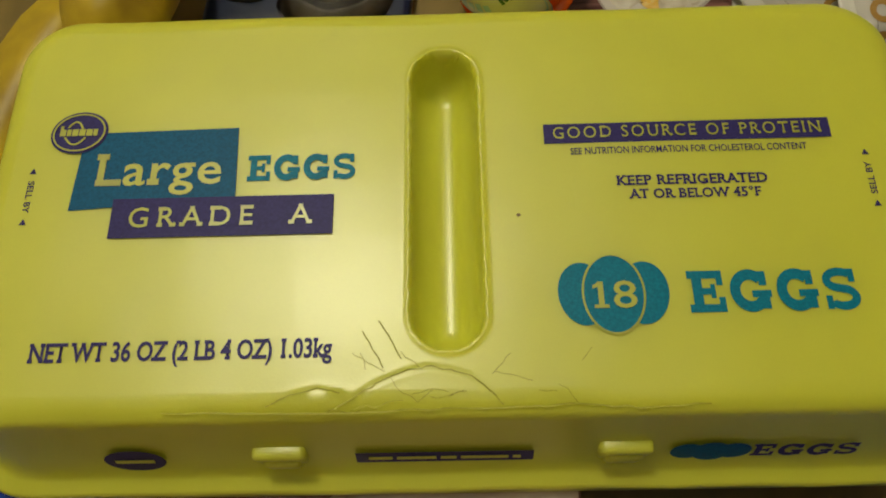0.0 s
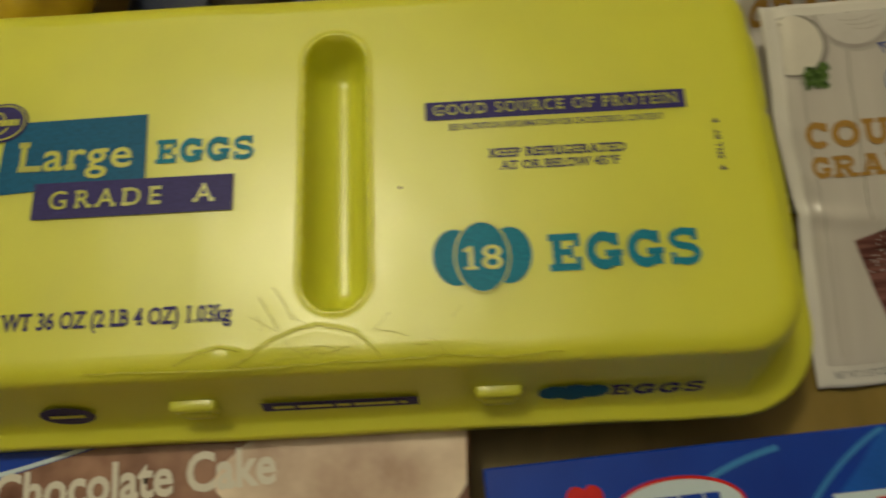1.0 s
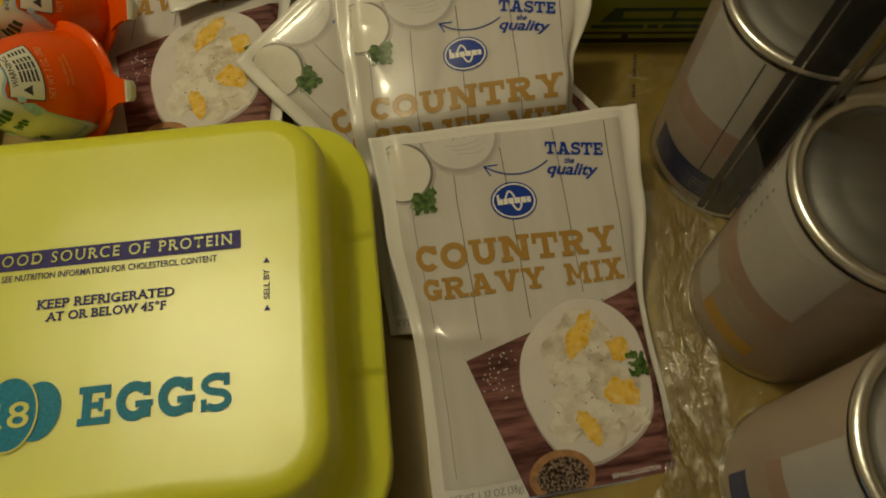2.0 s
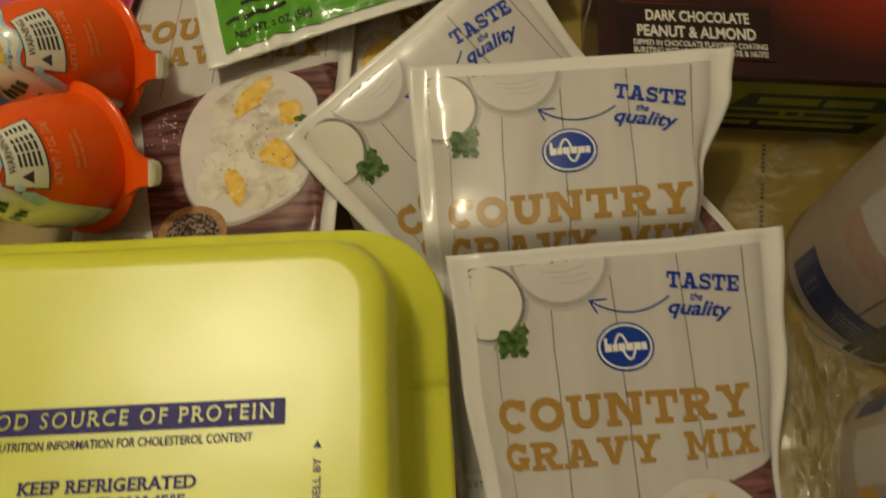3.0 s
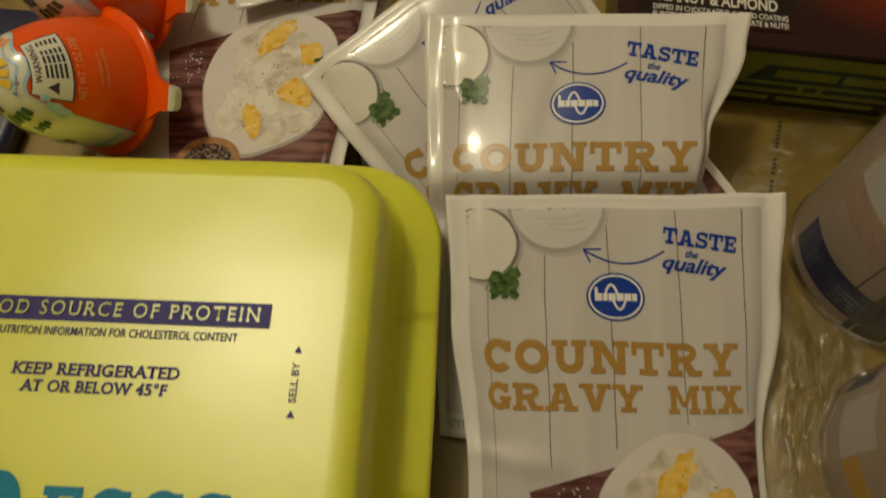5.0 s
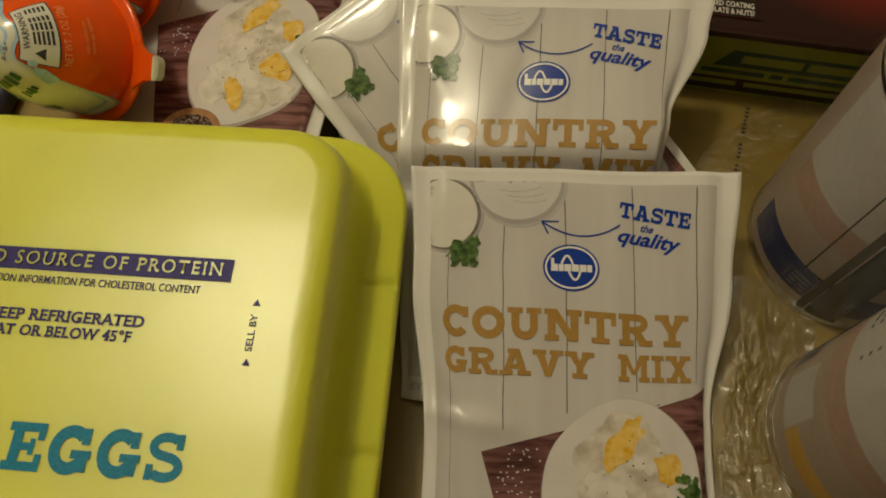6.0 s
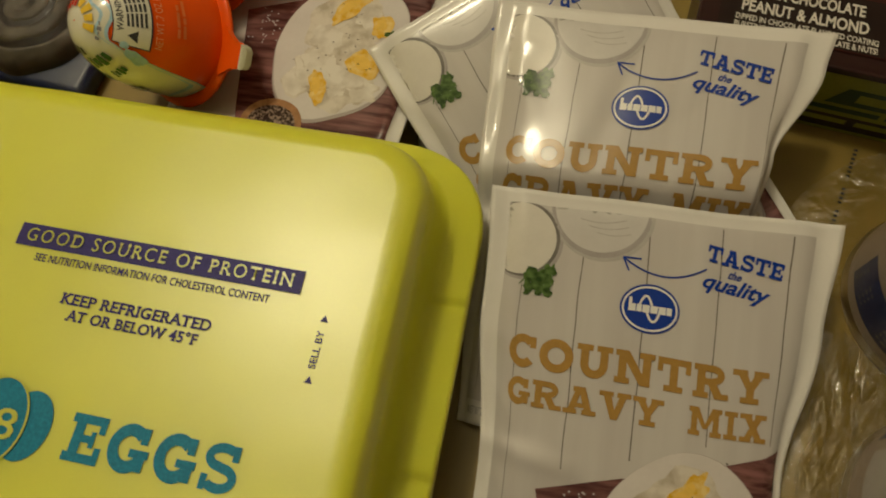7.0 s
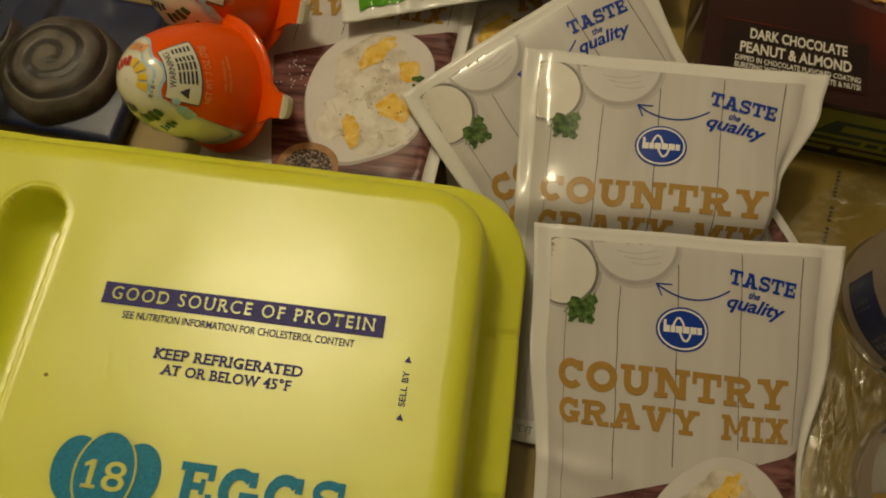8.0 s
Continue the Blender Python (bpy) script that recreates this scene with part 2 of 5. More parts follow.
def shape(name, verts, faces, material, parent=None, label="", smooth=False):
    me = bpy.data.meshes.new(name)
    me.from_pydata([tuple(v) for v in verts], [], faces)
    me.update()
    return dress(name, me, material, parent, label, smooth)


def thing(name, m, label, category, group=""):
    ob = new(name)
    ob.matrix_world = m
    ob.empty_display_size = 0.02
    return tagged(ob, label, category, group)


def box(x0, y0, z0, x1, y1, z1, bevel=0.001, segments=2):
    bm = bmesh.new()
    bmesh.ops.create_cube(bm, size=1)
    for v in bm.verts:
        v.co = Vector(((x0 + x1) / 2 + v.co.x * (x1 - x0), (y0 + y1) / 2 + v.co.y * (y1 - y0), (z0 + z1) / 2 + v.co.z * (z1 - z0)))
    if bevel:
        bmesh.ops.bevel(bm, geom=bm.edges[:], offset=bevel, segments=segments, profile=0.5, affect="EDGES")
    return bm


def smoothstep(a, b, x):
    k = min(1.0, max(0.0, (x - a) / (b - a)))
    return k * k * (3 - 2 * k)


# flat outlines, as (vertices, faces) in a print's own plane
def rect(x0, y0, x1, y1, nx=1, ny=1, skew=0.0):
    vs = [(x0 + (x1 - x0) * i / nx + skew * (j / ny - 0.5), y0 + (y1 - y0) * j / ny) for j in range(ny + 1) for i in range(nx + 1)]
    fs = [(j * (nx + 1) + i, j * (nx + 1) + i + 1, (j + 1) * (nx + 1) + i + 1, (j + 1) * (nx + 1) + i) for j in range(ny) for i in range(nx)]
    return vs, fs


def quad(a, b, c, d, nx, ny):
    """A four-sided patch from its top left corner a round to d."""
    a, b, c, d = Vector(a), Vector(b), Vector(c), Vector(d)
    vs = [tuple(d.lerp(c, i / nx).lerp(a.lerp(b, i / nx), j / ny)) for j in range(ny + 1) for i in range(nx + 1)]
    return vs, rect(0, 0, 1, 1, nx, ny)[1]


def blob(cx, cy, rx, ry, wobble=0.0, seed=0, turn=0.0, rings=4, seg=40, freq=1.6):
    """A disc or an uneven patch."""
    vs, fs, c, s = [(cx, cy)], [], math.cos(radians(turn)), math.sin(radians(turn))
    for k in range(1, rings + 1):
        for i in range(seg):
            a = 2 * math.pi * i / seg
            f = k / rings * (1 + wobble * noise.noise((math.cos(a) * freq + seed * 3.7, math.sin(a) * freq, seed * 1.3)))
            x, y = rx * f * math.cos(a), ry * f * math.sin(a)
            vs.append((cx + x * c - y * s, cy + x * s + y * c))
    for i in range(seg):
        fs.append((0, 1 + i, 1 + (i + 1) % seg))
        for k in range(rings - 1):
            p, q = 1 + k * seg, 1 + (k + 1) * seg
            fs.append((p + i, q + i, q + (i + 1) % seg, p + (i + 1) % seg))
    return vs, fs


def ring(cx, cy, rx, ry, width, seg=48, start=0.0, stop=360.0, turn=0.0):
    vs, fs, c, s = [], [], math.cos(radians(turn)), math.sin(radians(turn))
    for i in range(seg + 1):
        a = radians(start + (stop - start) * i / seg)
        for k in (0, width):
            x, y = (rx - k) * math.cos(a), (ry - k) * math.sin(a)
            vs.append((cx + x * c - y * s, cy + x * s + y * c))
    for i in range(seg):
        fs.append((2 * i, 2 * i + 2, 2 * i + 3, 2 * i + 1))
    return vs, fs


def stroke(points, width):
    vs, fs = [], []
    for i, p in enumerate(points):
        a, b = Vector(points[max(0, i - 1)]), Vector(points[min(len(points) - 1, i + 1)])
        d = (b - a).normalized()
        w = width / 2
        vs += [(p[0] - d.y * w, p[1] + d.x * w), (p[0] + d.y * w, p[1] - d.x * w)]
    for i in range(len(points) - 1):
        fs.append((2 * i, 2 * i + 1, 2 * i + 3, 2 * i + 2))
    return vs, fs


def arc(p, q, bend, n=14):
    """Points from p to q on a bow."""
    p, q = Vector(p), Vector(q)
    side = Vector((-(q - p).y, (q - p).x))
    return [tuple(p.lerp(q, i / n) + side * bend * 4 * (i / n) * (1 - i / n)) for i in range(n + 1)]


def polygon(points, nx=1):
    return list(points), [tuple(range(len(points)))]


def join(*outlines):
    """Several outlines as one; each lies a hair over the one before."""
    vs, fs, level = [], [], 0
    for v, f in outlines:
        fs += [tuple(i + len(vs) for i in q) for q in f]
        vs += [(p[0], p[1], (p[2] if len(p) > 2 else 0) + level * 0.000014) for p in v]
        level = (level + 1) % 14
    return vs, fs


def clip_box(outline, x0, y0, x1, y1):
    """Cuts an outline to a rectangle by moving its points onto the border."""
    return [(min(x1, max(x0, p[0])), min(y1, max(y0, p[1])), *p[2:]) for p in outline[0]], outline[1]


def turned(outline, cx, cy, degrees):
    c, s = math.cos(radians(degrees)), math.sin(radians(degrees))
    return [(cx + (p[0] - cx) * c - (p[1] - cy) * s, cy + (p[0] - cx) * s + (p[1] - cy) * c, *p[2:]) for p in outline[0]], outline[1]


def letters(text, x, y, w, h, bold=0.0, slab=0.0, shear=0.0, spacing=1.0):
    """Lettering in the built-in font, fitted to the box w by h whose lower left corner is x, y. slab: length of square serifs."""
    cu = bpy.data.curves.new("t", "FONT")
    cu.body, cu.offset, cu.space_character, cu.resolution_u, cu.shear = text, bold, spacing, 3, shear
    ob = new("t", cu)
    bpy.context.view_layer.update()
    me = bpy.data.meshes.new_from_object(ob.evaluated_get(bpy.context.evaluated_depsgraph_get()))
    vs, fs = [v.co.xy.copy() for v in me.vertices], [tuple(p.vertices) for p in me.polygons]
    plain = len(vs)
    if slab:
        count = {}
        for f in fs:
            for a, b in zip(f, f[1:] + f[:1]):
                k = (min(a, b), max(a, b))
                count[k] = count.get(k, 0) + 1
        flat = [(min(vs[a].x, vs[b].x), max(vs[a].x, vs[b].x), vs[a].y) for (a, b), n in count.items()
                if n == 1 and abs(vs[a].y - vs[b].y) < 0.004 and abs(vs[a].x - vs[b].x) > 0.05]
        low, high = -bold, max(v.y for v in vs) - 0.03
        for a, b, yy in flat:
            wide = slab if b - a < 0.32 else slab * 0.35
            if abs(yy - low) < 0.03:
                box_y = (yy, yy + 0.135)
            elif yy > high - 0.06:
                box_y = (yy - 0.135, yy)
            else:
                continue
            k = len(vs)
            vs += [Vector((a - wide, box_y[0])), Vector((b + wide, box_y[0])), Vector((b + wide, box_y[1])), Vector((a - wide, box_y[1]))]
            fs.append((k, k + 1, k + 2, k + 3))
    lo = Vector((min(v.x for v in vs), min(v.y for v in vs)))
    hi = Vector((max(v.x for v in vs), max(v.y for v in vs)))
    bpy.data.objects.remove(ob)
    bpy.data.curves.remove(cu)
    bpy.data.meshes.remove(me)
    return [(x + (v.x - lo.x) * w / (hi.x - lo.x), y + (v.y - lo.y) * h / (hi.y - lo.y), 0.0 if i < plain else 0.00004 + 0.00001 * ((i - plain) // 4 % 5)) for i, v in enumerate(vs)], fs


def slab_glyph(ch):
    """One heavy capital with square serifs, one unit high: its pieces and its width."""
    stem = lambda x: rect(x, 0, x + 0.25, 1)
    foot = lambda a, b: rect(a, 0, b, 0.18)
    head = lambda a, b: rect(a, 0.82, b, 1)
    if ch == "C":
        return [ring(0.5, 0.5, 0.5, 0.515, 0.26, 40, 42, 318), rect(0.74, 0.62, 0.93, 0.96)], 0.95
    if ch == "G":
        return [ring(0.5, 0.5, 0.5, 0.515, 0.26, 40, 42, 325), rect(0.74, 0.62, 0.93, 0.96), rect(0.54, 0.33, 1.02, 0.50), rect(0.74, 0.06, 0.96, 0.50)], 1.02
    if ch == "O":
        return [ring(0.52, 0.5, 0.52, 0.515, 0.26)], 1.04
    if ch == "S":
        return [ring(0.44, 0.715, 0.42, 0.295, 0.20, 32, 35, 272), ring(0.46, 0.295, 0.42, 0.305, 0.20, 32, -148, 92), rect(0.66, 0.66, 0.82, 0.98), rect(0.03, 0.02, 0.19, 0.34)], 0.88
    if ch == "U":
        return [rect(0.12, 0.4, 0.37, 1), rect(0.71, 0.4, 0.96, 1), ring(0.54, 0.42, 0.42, 0.43, 0.25, 24, 180, 360), head(0, 0.49), head(0.60, 1.08)], 1.08
    if ch == "N":
        return [stem(0.10), stem(0.83), polygon([(0.10, 1), (0.40, 1), (1.08, 0), (0.78, 0)]), foot(0, 0.46), head(0, 0.3), head(0.72, 1.19)], 1.19
    if ch == "T":
        return [stem(0.385), rect(0, 0.8, 1.02, 1), rect(0, 0.58, 0.16, 1), rect(0.86, 0.58, 1.02, 1), foot(0.22, 0.80)], 1.02
    if ch == "R":
        return [stem(0.11), ring(0.58, 0.70, 0.37, 0.30, 0.22, 24, -90, 90), rect(0.3, 0.79, 0.59, 1), rect(0.3, 0.40, 0.59, 0.60), polygon([(0.44, 0.45), (0.72, 0.45), (0.99, 0), (0.68, 0)]), foot(0, 0.48), head(0, 0.3), foot(0.72, 1.10)], 1.10
    if ch == "Y":
        return [rect(0.435, 0, 0.685, 0.5), polygon([(0.08, 1), (0.38, 1), (0.685, 0.42), (0.435, 0.42)]), polygon([(0.74, 1), (1.04, 1), (0.685, 0.40), (0.435, 0.40)]), head(0, 0.47), head(0.65, 1.12), foot(0.27, 0.85)], 1.12
    if ch == "A":
        return [polygon([(0.12, 0), (0.38, 0), (0.66, 1), (0.44, 1)]), polygon([(0.80, 0), (1.08, 0), (0.76, 1), (0.50, 1)]), rect(0.30, 0.24, 0.92, 0.41), head(0.32, 0.76), foot(0, 0.50), foot(0.68, 1.20)], 1.20
    if ch == "V":
        return [polygon([(0.10, 1), (0.40, 1), (0.70, 0), (0.46, 0)]), polygon([(0.78, 1), (1.06, 1), (0.70, 0), (0.48, 0)]), head(0, 0.52), head(0.65, 1.16)], 1.16
    if ch == "M":
        return [stem(0.11), stem(1.0), polygon([(0.11, 1), (0.40, 1), (0.76, 0.25), (0.60, 0.25)]), polygon([(0.96, 1), (1.25, 1), (0.76, 0.25), (0.60, 0.25)]), foot(0, 0.47), foot(0.89, 1.36), head(0, 0.3), head(1.06, 1.36)], 1.36
    if ch == "I":
        return [stem(0.15), foot(0, 0.55), head(0, 0.55)], 0.55
    if ch == "X":
        return [polygon([(0.09, 1), (0.40, 1), (1.03, 0), (0.72, 0)]), polygon([(0.70, 1), (1.0, 1), (0.40, 0), (0.10, 0)]), foot(0, 0.49), foot(0.63, 1.12), head(0, 0.50), head(0.62, 1.10)], 1.12
    if ch == "E":
        return [stem(0.11), rect(0, 0, 0.90, 0.19), rect(0, 0.81, 0.88, 1), rect(0.3, 0.42, 0.66, 0.58), rect(0.74, 0, 0.90, 0.36), rect(0.72, 0.64, 0.88, 1), rect(0.56, 0.33, 0.68, 0.67)], 0.90
    if ch == "D":
        return [stem(0.11), ring(0.50, 0.5, 0.54, 0.5, 0.25, 32, -90, 90), rect(0, 0.79, 0.51, 1), rect(0, 0, 0.51, 0.21)], 1.04
    return [], 0.45


def slab_word(text, x, y, w, h, gap=0.10):
    """A word of heavy slab capitals fitted to the box w by h."""
    out, at = [], 0.0
    for ch in text:
        pieces, wide = slab_glyph(ch)
        out += [([(p[0] + at, p[1]) for p in v], f) for v, f in pieces]
        at += wide + gap
    total = at - gap
    return join(*[([(x + p[0] * w / total, y + p[1] * h) for p in v], f) for v, f in out])


def bars(x, y, w, h, words, gap=0.18):
    """Writing too small to read, as a row of plain bars; words gives their lengths."""
    total, out, at = sum(words) + gap * (len(words) - 1) * max(words) * 0.5, [], x
    for k in words:
        out.append(rect(at, y, at + w * k / total, y + h))
        at += w * (k + gap * max(words) * 0.5) / total
    return join(*out)


def refine(outline, limit):
    """Triangles with no side longer than limit, so that a print follows a bent surface."""
    vs, tris = [tuple(p) if len(p) > 2 else (*p, 0.0) for p in outline[0]], []
    for f in outline[1]:
        if len(f) == 3:
            tris.append(f)
        elif len(f) == 4:
            tris += [(f[0], f[1], f[2]), (f[0], f[2], f[3])]
        else:
            tris += [tuple(f[i] for i in q) for q in tessellate_polygon([[Vector(vs[i][:2]).to_3d() for i in f]])]
    for turn in range(6):
        mid, out = {}, []
        def half(a, b):
            p, q = vs[a], vs[b]
            if (p[0] - q[0]) ** 2 + (p[1] - q[1]) ** 2 <= limit * limit:
                return None
            k = (min(a, b), max(a, b))
            if k not in mid:
                mid[k] = len(vs)
                vs.append(tuple((p[i] + q[i]) / 2 for i in range(3)))
            return mid[k]
        for a, b, c in tris:
            ab, bc, ca = half(a, b), half(b, c), half(c, a)
            n = sum(x is not None for x in (ab, bc, ca))
            if n == 0:
                out.append((a, b, c))
            elif n == 3:
                out += [(a, ab, ca), (ab, b, bc), (ca, bc, c), (ab, bc, ca)]
            else:
                while ab is None or (n == 2 and ca is not None and bc is None):
                    a, b, c, ab, bc, ca = b, c, a, bc, ca, ab
                if n == 1:
                    out += [(a, ab, c), (ab, b, c)]
                else:
                    out += [(a, ab, c), (ab, b, bc), (ab, bc, c)]
        tris = out
        if not mid:
            break
    return vs, tris


def decal(name, outline, surf, lift, material, parent, label=""):
    """A printed patch laid on a surface; surf gives the place for x, y and a height over the surface."""
    vs = [surf(p[0], p[1], lift + (p[2] if len(p) > 2 else 0)) for p in outline[0]]
    ob = shape(name, vs, outline[1], material, parent, label, True)
    if name in ("parsley", "pepper", "salt", "oat_topping", "nut_topping", "almond_topping", "chunk_topping", "dark_gap", "browned_spots", "printed_dashes", "small_writing", "blue_writing", "badge_mark", "wall_strip_writing", "faint_writing"):
        ob["kind"] = "stuff"
    return ob


# ---- room and table ----
def room():
    x0, x1, y0, y1, z0, z1, th = -1.9, 2.1, -1.6, 2.2, -0.75, 1.68, 0.1
    tagged(part("floor", box(x0, y0, z0 - th, x1, y1, z0, 0), FLOOR), "brown wooden room floor", "floor", kind="structure")
    tagged(part("ceiling", box(x0, y0, z1, x1, y1, z1 + th, 0), CEILING), "plain white ceiling", "ceiling", kind="structure")
    for n, b in (("wall_north", (x0, y1, z0, x1, y1 + th, z1)), ("wall_south", (x0, y0 - th, z0, x1, y0, z1)),
                 ("wall_west", (x0 - th, y0, z0, x0, y1, z1)), ("wall_east", (x1, y0, z0, x1 + th, y1, z1))):
        tagged(part(n, box(*b, 0), WALL), "plain cream painted wall", "wall", kind="structure")
    t = thing("table", pose(0, 0, 0), "tan table covered with groceries, faint grain", "table")
    part("tabletop", box(-0.62, -0.36, -0.03, 0.78, 0.74, 0, 0.004), TABLE, t)
    for x in (-0.55, 0.71):
        for y in (-0.29, 0.67):
            part("leg", box(x - 0.03, y - 0.03, -0.75, x + 0.03, y + 0.03, -0.03, 0.004), LEG_WOOD, t)
    # a printed row of small dark dashes on the tabletop
    dashes = []
    for i in range(26):
        k = i / 25
        if i in (5, 6, 12, 17, 18):
            continue
        dashes.append(rect(0.3040 + 0.0095 * k, 0.235 + 0.055 * k, 0.3056 + 0.0095 * k, 0.2362 + 0.055 * k))
    decal("printed_dashes", join(*dashes), lambda x, y, h: (x, y, h), 0.0004, INK, t, "row of small dark dashes")


room()


# ---- egg carton ----
LX, LY, LR = 0.1568, 0.0725, 0.0195          # half size and corner radius of the flat lid
TOP = 0.0745
CREASES = [
    [(-0.054, -0.0705), (-0.047, -0.067), (-0.039, -0.0655), (-0.031, -0.067)],
    [(-0.036, -0.0728), (-0.028, -0.068), (-0.0218, -0.0641), (-0.014, -0.061), (-0.0064, -0.0592), (0.001, -0.0605), (0.0065, -0.0621), (0.012, -0.067), (0.0168, -0.0719)],
    [(-0.085, -0.0715), (-0.06, -0.0722), (-0.035, -0.0728), (-0.01, -0.0722), (0.0168, -0.0719), (0.035, -0.0712), (0.055, -0.0723), (0.08, -0.0718)],
    [(-0.026, -0.0485), (-0.022, -0.055), (-0.019, -0.0605)],
    [(-0.021, -0.045), (-0.0165, -0.052), (-0.014, -0.058)],
    [(0.0402, 0.0035), (0.0418, -0.003), (0.0425, -0.0080)],
    [(0.014, 0.07), (0.05, 0.0675)],
]


def seg_dist(p, a, b):
    ab, ap = (b[0] - a[0], b[1] - a[1]), (p[0] - a[0], p[1] - a[1])
    k = min(1, max(0, (ap[0] * ab[0] + ap[1] * ab[1]) / (ab[0] ** 2 + ab[1] ** 2)))
    return math.hypot(ap[0] - k * ab[0], ap[1] - k * ab[1])


def lid_height(x, y):
    """Height of the lid's top: a slight crown, soft dents, the grip and the creases of the pressed foam."""
    z = TOP + 0.0005 * noise.noise((x * 12, y * 12, 2.0)) + 0.00016 * noise.noise((x * 42, y * 42, 8.0)) + 0.00006 * noise.noise((x * 90, y * 90, 5.0))
    dy = max(0.0, abs(y) - 0.0430)
    r = math.hypot(x, dy) / 0.0106
    if r < 1.35:
        z += 0.0006 * math.exp(-((r - 1.12) / 0.10) ** 2)
        if r < 1.08:
            z -= 0.0200 * (1 - (r / 1.08) ** 2.2) ** 0.52
    if -0.095 < x < 0.09 and y < -0.04 or 0.03 < x < 0.06:
        for n, line in enumerate(CREASES):
            d = min(seg_dist((x, y), a, b) for a, b in zip(line, line[1:]))
            if d < 0.004:
                z -= (1.0 if n < 3 else 0.12) * (0.00042 * math.exp(-(d / 0.0006) ** 2) - 0.00014 * math.exp(-(d / 0.0020) ** 2))
    return z


def rounded_loop(hx, hy, r, nx=300, ny=110, nc=12):
    """A rounded rectangle; the carton is a little shorter on its -x side."""
    r = max(r, 0.0006)
    pts = []
    for cx, cy, a0, side in ((hx - r, -hy + r, -90, ny), (hx - r, hy - r, 0, nx), (-hx + r, hy - r, 90, ny), (-hx + r, -hy + r, 180, nx)):
        for i in range(nc):
            a = radians(a0 + 90 * i / nc)
            pts.append((cx + r * math.cos(a), cy + r * math.sin(a)))
        a = radians(a0 + 90)
        p = (cx + r * math.cos(a), cy + r * math.sin(a))
        d = {ny: (0, 1), nx: (-1, 0)}[side] if a0 in (-90, 0) else {ny: (0, -1), nx: (1, 0)}[side]
        length = 2 * (hy - r) if side == ny else 2 * (hx - r)
        pts += [(p[0] + d[0] * length * i / side, p[1] + d[1] * length * i / side) for i in range(side)]
    return [(x * 0.968 if x < 0 else x, y) for x, y in pts]


def loft(loops):
    """Skin over loops of equal count, given as lists of 3D points."""
    n = len(loops[0])
    vs = [p for lp in loops for p in lp]
    fs = []
    for k in range(len(loops) - 1):
        for i in range(n):
            j = (i + 1) % n
            fs.append((k * n + i, k * n + j, (k + 1) * n + j, (k + 1) * n + i))
    return vs, fs


def wall_out(z):
    return 0.0015 + 0.0112 * (0.0715 - z) / 0.0305


